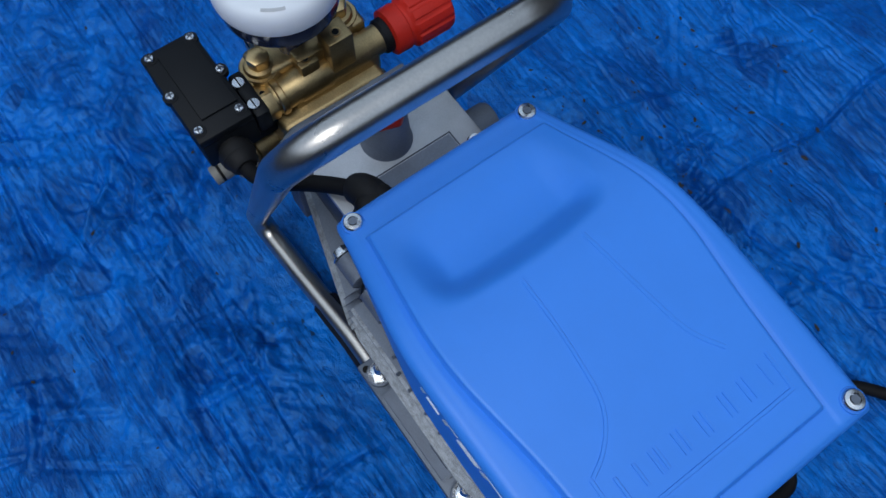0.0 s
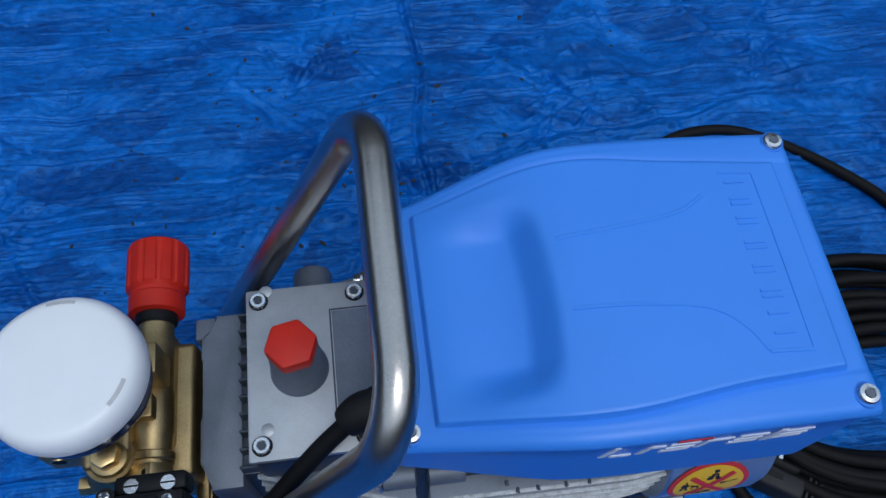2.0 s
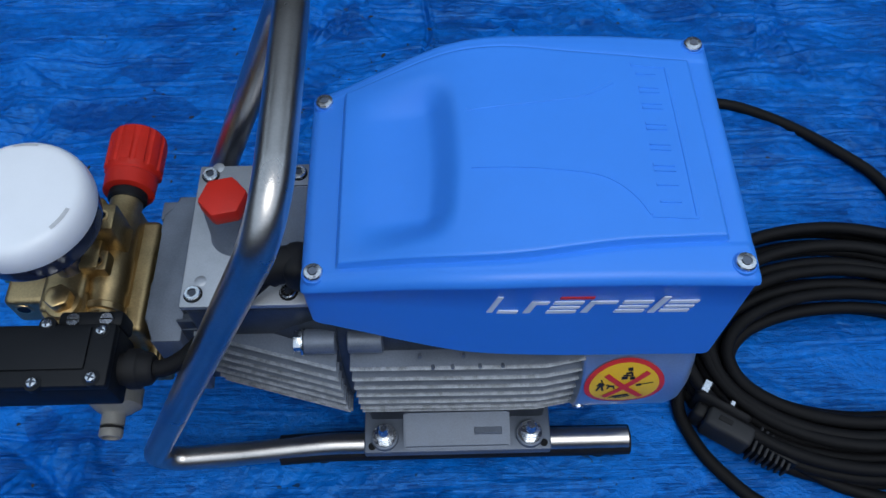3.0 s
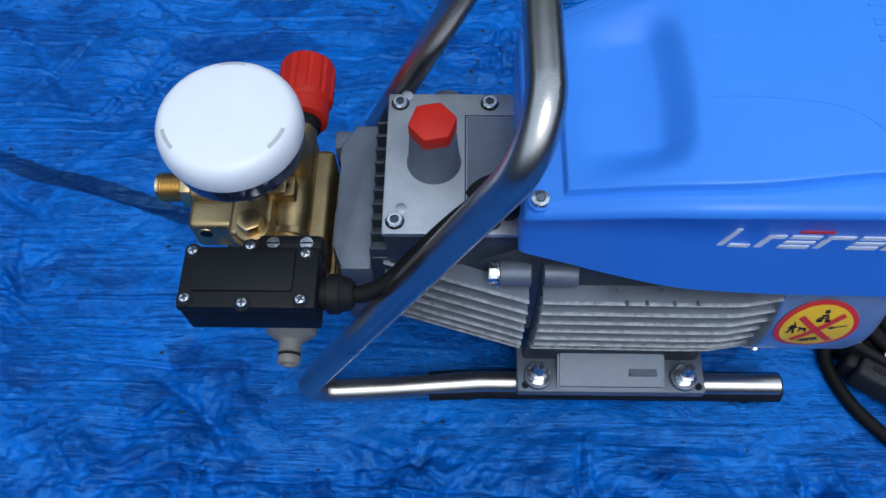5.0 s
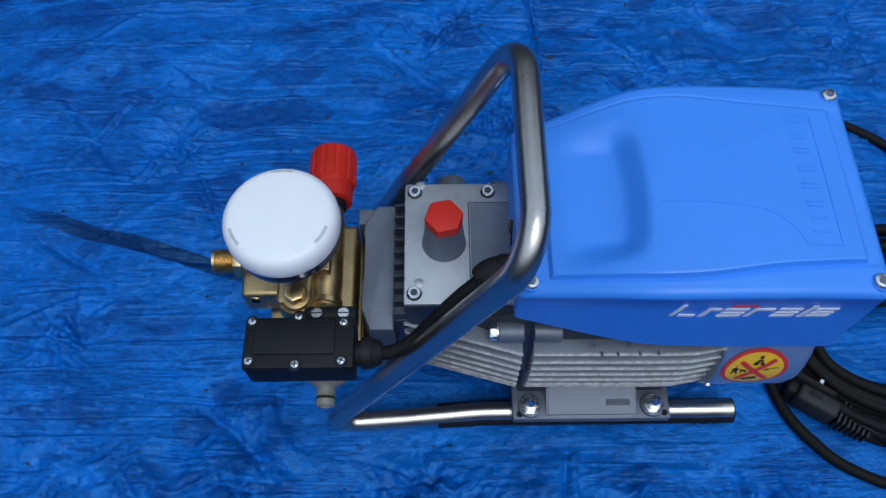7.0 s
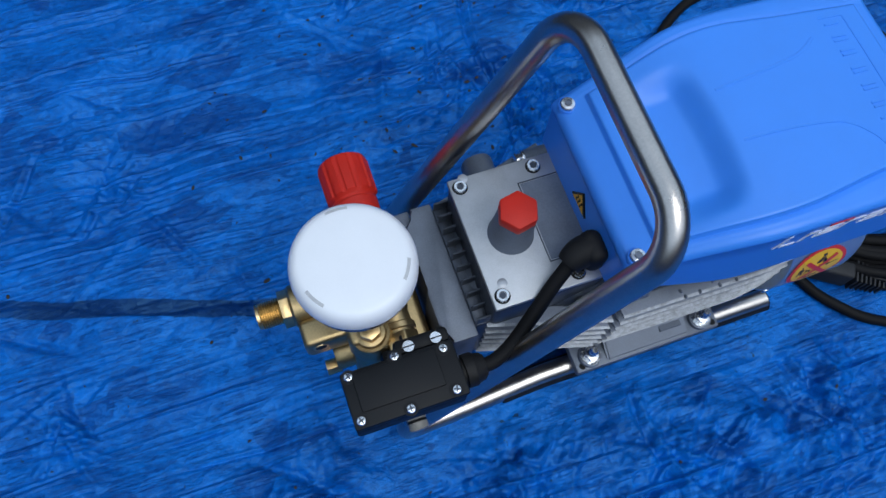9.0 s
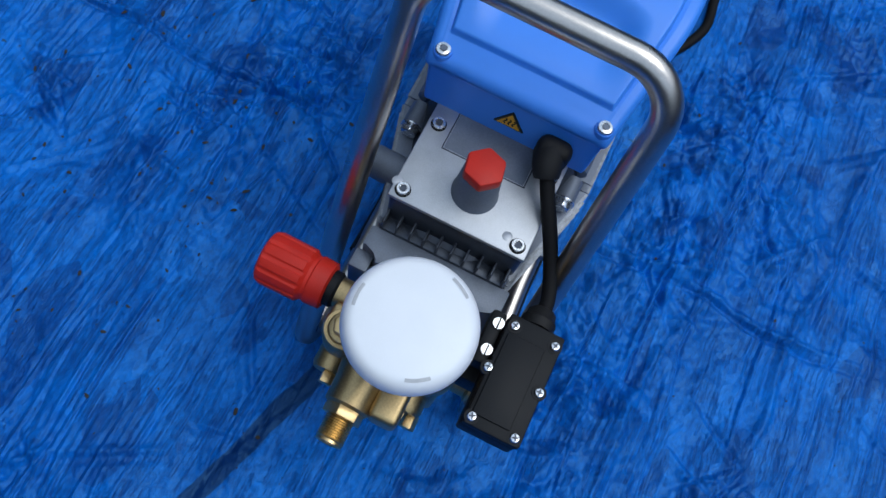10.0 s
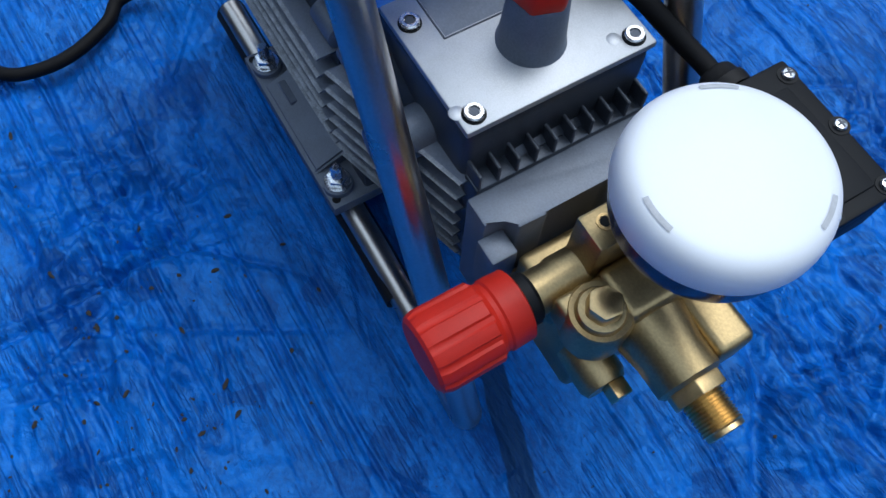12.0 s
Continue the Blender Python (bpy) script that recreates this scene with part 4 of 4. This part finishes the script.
# ---- pump ----
def pump():
    bm = prism([(-0.0185, -0.0125), (-0.0185, 0.1045), (-0.0360, 0.1045), (-0.0370, 0.0930), (-0.0450, 0.0900), (-0.0455, 0.0740), (-0.0425, 0.0710), (-0.0425, 0.0360), (-0.0455, 0.0330), (-0.0455, 0.0040), (-0.0400, -0.0020), (-0.0390, -0.0125)], 0.118, 0.2080, 0.0015)
    flange = part("pump_flange", bm, CAST, washer, "cast aluminium pump flange")
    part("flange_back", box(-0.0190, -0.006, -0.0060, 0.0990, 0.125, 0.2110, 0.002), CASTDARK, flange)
    part("flange_lug", box(-0.052, -0.036, 0.0930, 0.1085, 0.150, 0.196, 0.0015), CAST, flange)
    head = part("pump_head", box(-0.0590, -0.0470, -0.0080, 0.0930, 0.125, 0.1610, 0.003), BRASS, washer, "cast brass pump head")
    part("head_rim", box(-0.0555, -0.0490, -0.0135, 0.0900, 0.140, 0.1650, 0.0015), BRASS, head)
    part("valve_block", box(-0.1130, -0.0520, 0.0020, 0.0945, 0.130, 0.1930, 0.005, 3), BRASS, head)
    part("saddle", box(-0.1150, -0.0850, 0.0060, 0.0750, 0.185, 0.2200, 0.005, 3), BRASS, head)
    # unloader barrel along y, with collars
    prof = [(0.0095, 0), (0.0128, 0.0015), (0.0128, 0.030), (0.0138, 0.032), (0.0138, 0.058), (0.0128, 0.060), (0.0128, 0.092), (0.0118, 0.095), (0.0118, 0.110), (0.0100, 0.112)]
    barrel = part("unloader_barrel", lathe(prof, (-0.0765, -0.0040, 0.2030), (0, 1, 0), 36), BRASS, head, "turned brass unloader barrel")
    part("barrel_nut", prism(ngon(6, 0.0150, 0.3), 0, 0.012, 0.001, m=Matrix.Translation((-0.0765, 0.008, 0.2030)) @ turn_to((0, -1, 0))), BRASSBRIGHT, barrel)
    part("end_nut", prism(ngon(6, 0.0120, 0.5), 0, 0.006, 0.0008, m=Matrix.Translation((-0.0765, -0.0035, 0.2030)) @ turn_to((0, -1, 0))), BRASSBRIGHT, barrel)
    part("bright_ring", lathe([(0.0140, 0), (0.0148, 0.0008), (0.0148, 0.0050), (0.0140, 0.0058)], (-0.0765, 0.0100, 0.2030), (0, 1, 0), 36), BRASSBRIGHT, barrel)
    # hole drawn as a black disc, its darkness painted
    part("nut_hole", lathe([(0.0022, 0), (0.0022, 0.0005)], (-0.0765, 0.0020, 0.2162), (0, 0, 1), 14), BLACK, barrel)
    part("barrel_web", box(-0.0900, -0.0640, 0.0200, 0.0980, 0.180, 0.205, 0.004, 3), BRASS, barrel)
    for x0, x1, y0, y1, z1, hx, hy in ((-0.0850, -0.0650, 0.0560, 0.0770, 0.2420, -0.0735, 0.0668), (-0.0870, -0.0710, 0.0335, 0.0495, 0.2260, -0.0780, 0.0410)):
        tab = part("screw_tab", box(x0, x1, y0, y1, 0.1980, z1, 0.002), BRASS, barrel)
        part("tab_rim", lathe([(0.0044, 0), (0.0044, 0.0005), (0.0030, 0.0005), (0.0027, 0.0002)], (hx, hy, z1), (0, 0, 1), 18), BRASSBRIGHT, tab)
        # black disc for the dark inside the tab's hole
        part("tab_hole", lathe([(0.0026, 0), (0.0026, 0.0008)], (hx, hy, z1 - 0.0002), (0, 0, 1), 14), BLACK, tab)
    part("saddle_web", box(-0.0900, -0.0760, 0.0340, 0.0580, 0.1980, 0.2280, 0.003), BRASS, barrel)
    # knob with collar
    part("knob_seal", lathe([(0.0125, 0), (0.0140, 0.002), (0.0140, 0.008), (0.0125, 0.010)], (-0.0765, 0.1030, 0.2030), (0, 1, 0), 28), BLACK, barrel)

    def ribs(t, a):
        if a < 0.019:
            return 1.0
        return 1.0 + 0.028 * (1 if math.cos(12 * t) > -0.55 else -1.2)

    knob = part("pressure_knob", lathe([(0.0165, 0), (0.0186, 0.0012), (0.0190, 0.0130), (0.0180, 0.0142), (0.0182, 0.0165), (0.0198, 0.0185), (0.0206, 0.0197), (0.0208, 0.0480), (0.0200, 0.0520), (0.0178, 0.0535)], (-0.0765, 0.1105, 0.2030), (0, 1, 0), 112, wobble=lambda t, a: ribs(t, a) if 0.0195 < a < 0.0485 else 1.0), RED, washer, "ribbed red plastic pressure knob", 30)
    # outlet
    out = part("outlet_body", lathe([(0.0200, 0), (0.0200, 0.020), (0.0175, 0.036), (0.0172, 0.052), (0.0150, 0.054)], (-0.0960, 0.0585, 0.1950), (-1, 0, 0), 40), BRASS, head, "turned brass outlet body")
    part("outlet_collar", prism(ngon(6, 0.0152, 0.26), 0, 0.0085, 0.0008, m=Matrix.Translation((-0.1490, 0.0585, 0.1950)) @ turn_to((-1, 0, 0))), BRASSBRIGHT, out, "bright brass hexagon")
    prof = [(0.0095, 0)]
    for k in range(9):
        prof += [(0.0109, 0.0020 + k * 0.0018), (0.0099, 0.0029 + k * 0.0018)]
    prof += [(0.0100, 0.0195), (0.0080, 0.0200), (0.0070, 0.0192), (0.0068, 0.0100)]
    part("outlet_thread", lathe(prof, (-0.1570, 0.0585, 0.1950), (-1, 0, 0), 32), BRASSBRIGHT, out, "bright threaded brass nipple")
    # side chambers
    near_ch = part("near_chamber", box(-0.1480, -0.1000, 0.0200, 0.0430, 0.1750, 0.2060, 0.005, 4), BRASS, head)
    # no real bore: a black disc gives the hole's dark
    part("chamber_hole", lathe([(0.0045, 0), (0.0045, 0.0006)], (-0.1360, 0.0199, 0.1960), (0, -1, 0), 18), BLACK, near_ch)
    part("chamber_rim", lathe([(0.0062, 0), (0.0060, 0.0005)], (-0.1360, 0.0200, 0.1960), (0, -1, 0), 18), BRASSBRIGHT, near_ch)
    far_ch = part("far_chamber", lathe([(0.0130, 0), (0.0130, 0.022), (0.0110, 0.026)], (-0.1020, 0.0860, 0.1700), (-1, 0, 0), 28), BRASS, head)
    part("drain_plug", prism(ngon(4, 0.0068, 0.6), 0, 0.009, 0.0006, m=Matrix.Translation((-0.1280, 0.0830, 0.1720)) @ turn_to((-1, 0, 0))), BRASSBRIGHT, far_ch)
    low_ch = part("low_chamber", lathe([(0.0130, 0), (0.0130, 0.022), (0.0110, 0.026)], (-0.1020, 0.0200, 0.1600), (-1, 0, 0), 28), BRASS, head)
    part("drain_plug", prism(ngon(6, 0.0068, 0.6), 0, 0.012, 0.0006, m=Matrix.Translation((-0.1250, 0.0130, 0.1540)) @ turn_to((-1, 0, 0))), BRASSBRIGHT, low_ch)
    # valve caps on top
    for x, y, z in ((-0.1030, 0.0840, 0.2160), (-0.0980, 0.0130, 0.2145)):
        collar = part("valve_seat", lathe([(0.0165, -0.022), (0.0165, 0.000), (0.0150, 0.0025), (0.0125, 0.0025), (0.0120, 0.0005)], (x, y, z), (0, 0, 1), 32), BRASS, head)
        part("valve_plate", box(x + 0.002, -0.0868, y - 0.0155, y + 0.0155, z - 0.020, z + 0.0018, 0.003, 3), BRASS, collar)
        part("valve_cap", prism([(x + a, y + b) for a, b in ngon(6, 0.0092, 0.4)], z + 0.002, z + 0.0150, 0.0018), BRASSBRIGHT, collar, "brass hexagon plug")
        part("cap_collar", lathe([(0.0122, 0.0), (0.0124, 0.0030), (0.0112, 0.0052), (0.0090, 0.0060)], (x, y, z), (0, 0, 1), 32), BRASS, collar)
    # inlet
    inlet = part("inlet_stub", lathe([(0.0140, 0), (0.0140, 0.022), (0.0165, 0.024), (0.0165, 0.030), (0.0125, 0.033)], (-0.0800, 0.0060, 0.1500), (0, -1, -0.06), 32), BRASS, head)
    part("hose_coupling", lathe([(0.0170, 0), (0.0182, 0.001), (0.0182, 0.0140), (0.0125, 0.0185), (0.0092, 0.020), (0.0082, 0.0215), (0.0082, 0.0290), (0.0068, 0.0292), (0.0068, 0.0315), (0.0082, 0.0317), (0.0082, 0.0360), (0.0074, 0.0375), (0.0056, 0.0375), (0.0052, 0.0340)], (-0.0800, -0.0200, 0.1470), (0, -1, -0.06), 28), GREY, inlet, "grey plastic hose coupling")
    part("o_ring", lathe([(0.0072, 0), (0.0082, 0.0006), (0.0082, 0.0014), (0.0072, 0.002)], (-0.0800, -0.0494, 0.1452), (0, -1, -0.06), 24), RUBBER, inlet, "black rubber ring")


pump()


def gauge():
    gx, gy = -0.0985, 0.0414
    g = part("gauge_body", lathe([(0.0100, 0.2100), (0.0110, 0.2610), (0.0180, 0.2650), (0.0370, 0.2690), (0.0410, 0.2715), (0.0418, 0.2760), (0.0418, 0.2880), (0.0380, 0.2920)], (gx, gy, 0), (0, 0, 1), 56), DARKGLASS, washer, "dark round pressure gauge body")
    def rim(a):
        return 0.0335 + 0.0108 * math.cos(a) ** 0.85, 0.2895 + 0.0165 * math.sin(a) ** 0.72

    prof = [(0.0420, 0.2862), (0.0438, 0.2868)] + [rim(math.pi / 2 * k / 14) for k in range(14)] + [(0.0335, 0.3062), (0.0180, 0.3072), (0.0075, 0.3076), (0.0040, 0.3073), (0.0010, 0.3073)]
    cap = part("gauge_cap", lathe(prof, (gx, gy, 0), (0, 0, 1), 80), WHITE, g, "white plastic protective gauge cap", 60)
    # slots are strips on the surface, their shade given by the grey
    for a in (math.radians(91), math.radians(211), math.radians(331)):
        bm = bmesh.new()
        n = 10
        rows = []
        for k in range(n + 1):
            t = a + (k / n - 0.5) * 0.42
            ring = []
            for q in (1.18, 1.25, 1.32, 1.39):
                r, z = rim(q)
                ring.append(bm.verts.new((gx + (r + 0.0003) * math.cos(t), gy + (r + 0.0003) * math.sin(t), z + 0.0003)))
            rows.append(ring)
        for p, q in zip(rows, rows[1:]):
            for k in range(3):
                bm.faces.new((p[k], q[k], q[k + 1], p[k + 1]))
        bmesh.ops.recalc_face_normals(bm, faces=bm.faces)
        part("cap_slot", bm, SLOT, cap, "narrow slot in the cap, its shade drawn as a grey strip")


gauge()


def cross_recess(x, y, z, size, turn, owner):
    """The cross in a screw's head: flat dark bars for the shade of the recess."""
    bm = bmesh.new()
    box(-size, size, -size * 0.22, size * 0.22, 0, 0.0004, 0, 1, bm)
    box(-size * 0.22, size * 0.22, -size, size, 0, 0.00035, 0, 1, bm)
    bmesh.ops.transform(bm, matrix=pose(x, y, z, 0, 0, turn), verts=bm.verts)
    return part("cross_recess", bm, CASTDARK, owner)


def switch_box():
    bx = part("switch_box", box(-0.1290, -0.0460, -0.0578, -0.0165, 0.2125, 0.2400, 0.002), BLACK, washer, "black plastic switch box")
    lid = part("box_lid", box(-0.1296, -0.0455, -0.0586, -0.0170, 0.2402, 0.2480, 0.002), BLACK, bx)
    part("raised_panel", box(-0.1215, -0.0600, -0.0480, -0.0200, 0.2475, 0.2500, 0.0008), BLACK, lid)
    part("screw_ear", box(-0.0870, -0.0455, -0.0160, -0.0045, 0.2200, 0.2410, 0.003), BLACK, bx)
    part("box_foot", box(-0.0950, -0.0650, -0.0400, 0.0060, 0.1800, 0.2115, 0.003), BLACK, bx)
    for x, y in ((-0.1238, -0.0211), (-0.0887, -0.0173), (-0.0540, -0.0225), (-0.1240, -0.0530), (-0.0890, -0.0560), (-0.0544, -0.0535)):
        part("lid_screw_post", lathe([(0.0052, 0.2440), (0.0052, 0.2484)], (x, y, 0), (0, 0, 1), 18), BLACK, lid)
        part("lid_screw", lathe([(0.0032, 0.2484), (0.0034, 0.2492), (0.0028, 0.2502), (0.0011, 0.2506), (0.0009, 0.2498)], (x, y, 0), (0, 0, 1), 18), SCREW, lid, "small zinc screw")
        cross_recess(x, y, 0.2503, 0.0024, 2000 * x, lid)
    for x in (-0.0555, -0.0763):
        s = part("slotted_screw", lathe([(0.0044, 0.2408), (0.0046, 0.2418), (0.0042, 0.2430)], (x, -0.0118, 0), (0, 0, 1), 22), SCREW, bx, "zinc slotted screw")
        # black bar for the shade in the screw's slot
        part("screw_slot", box(x - 0.0040, x + 0.0040, -0.0123, -0.0113, 0.2428, 0.2432, 0.0), BLACK, s)
    # gland and lead to the cover
    gl = part("cable_gland", lathe([(0.0105, 0), (0.0105, 0.004), (0.0130, 0.0045), (0.0130, 0.0115), (0.0115, 0.013), (0.0105, 0.0180), (0.0080, 0.0205)], (-0.0460, -0.0390, 0.2255), (1, 0, 0), 12), RUBBER, bx, "black plastic cable gland")
    lead = spline([(-0.030, -0.0390, 0.2255), (-0.018, -0.0385, 0.2262), (-0.002, -0.0320, 0.2330), (0.018, -0.0190, 0.2490), (0.035, -0.0070, 0.2600), (0.052, 0.0035, 0.2690)], 8)
    part("control_lead", tube(lead, 0.0056, 16), CABLE, washer, "short thick black control lead")


switch_box()


# ---- power cable with plug, lying on the tarpaulin ----
def power_cable():
    thing = tagged(new("power_cable"), "coiled thick black power cable with moulded plug on the tarpaulin", "cable")
    rng = random.Random(4)
    r = 0.0058
    pts = [(0.335, 0.108, 0.110), (0.352, 0.125, 0.060), (0.378, 0.165, 0.018), (0.3846, 0.2021, r), (0.366, 0.2195, r), (0.3487, 0.256, r), (0.347, 0.290, r), (0.3588, 0.315, r), (0.399, 0.343, r), (0.440, 0.354, r), (0.487, 0.349, r), (0.543, 0.318, r), (0.592, 0.276, r), (0.619, 0.243, r), (0.640, 0.185, r), (0.650, 0.120, r)]
    loops = 14
    for k in range(loops):
        f = k / (loops - 1)
        rx, ry = 0.160 - 0.046 * f + rng.uniform(-0.003, 0.003), 0.128 - 0.074 * f + rng.uniform(-0.003, 0.003)
        ox, oy = 0.527 + rng.uniform(-0.004, 0.004), 0.060 - 0.020 * f + rng.uniform(-0.004, 0.004)
        for j in range(12):
            a = -0.1 - 2 * math.pi * j / 12
            h = r + 0.0115 * (k % 3) + rng.uniform(-0.001, 0.001)
            pts.append((ox + rx * math.cos(a), oy + ry * math.sin(a), h))
    a = -0.1
    pts += [(0.585, 0.00, r + 0.024), (0.580, -0.055, r + 0.01), (0.545, -0.082, r), (0.500, -0.073, r), (0.470, -0.060, 0.010), (0.452, -0.048, 0.013)]
    part("cable", tube(spline(pts, 5), r, 12), CABLE, thing, "thick black rubber cable")
    # a loose turn that swings out in front
    pts = [(0.372, 0.030, 0.010), (0.366, 0.000, r), (0.377, -0.033, r), (0.395, -0.058, r), (0.422, -0.083, r), (0.468, -0.1034, r), (0.513, -0.1010, r), (0.570, -0.098, r), (0.625, -0.070, r), (0.660, -0.005, r), (0.650, 0.070, r)]
    part("loose_turn", tube(spline(pts, 6), r, 12), CABLE, thing)
    # plug
    d = Vector((0.0355, -0.0235, 0)).normalized()
    ang = math.degrees(math.atan2(d.y, d.x))
    base = Matrix.Translation((0.3860, -0.0060, 0.0)) @ pose(0, 0, 0, 0, 0, ang)
    def placed(bm):
        bmesh.ops.transform(bm, matrix=base, verts=bm.verts)
        return bm

    plug = part("plug", placed(box(0.0, 0.042, -0.0165, 0.002, 0.005, 0.035, 0.004, 3)), SOOT, thing, "black moulded three-pin mains plug")
    part("plug_face", placed(box(-0.016, 0.034, 0.001, 0.0085, 0.001, 0.040, 0.005, 3)), RUBBER, plug)
    part("grip_rim", placed(box(-0.011, 0.001, -0.0120, 0.002, 0.003, 0.030, 0.004, 3)), RUBBER, plug)
    part("grip_mark", placed(box(0.010, 0.022, -0.0080, -0.0030, 0.0345, 0.0356, 0.0004, 1)), RUBBER, plug)
    for x, z, wide, reach in ((-0.0100, 0.034, 0.0034, 0.0200), (0.0150, 0.0355, 0.0022, 0.0130), (0.0150, 0.0135, 0.0026, 0.0180)):
        part("pin", placed(box(x - wide, x + wide, 0.008, reach, z - 0.002, z + 0.002, 0.0006, 1)), SCREW, plug, "bright metal pin")
    for k in range(7):
        w, top = 0.0135 - k * 0.0005, 0.031 - k * 0.001
        part("relief_rib", placed(box(0.0440 + k * 0.0052, 0.0466 + k * 0.0052, -w - 0.004, w - 0.006, 0.006, top, 0.0010, 2)), SOOT, plug)
    part("relief_core", placed(box(0.040, 0.082, -0.0078, -0.0022, 0.008, 0.028, 0.002, 2)), BLACK, plug)


power_cable()
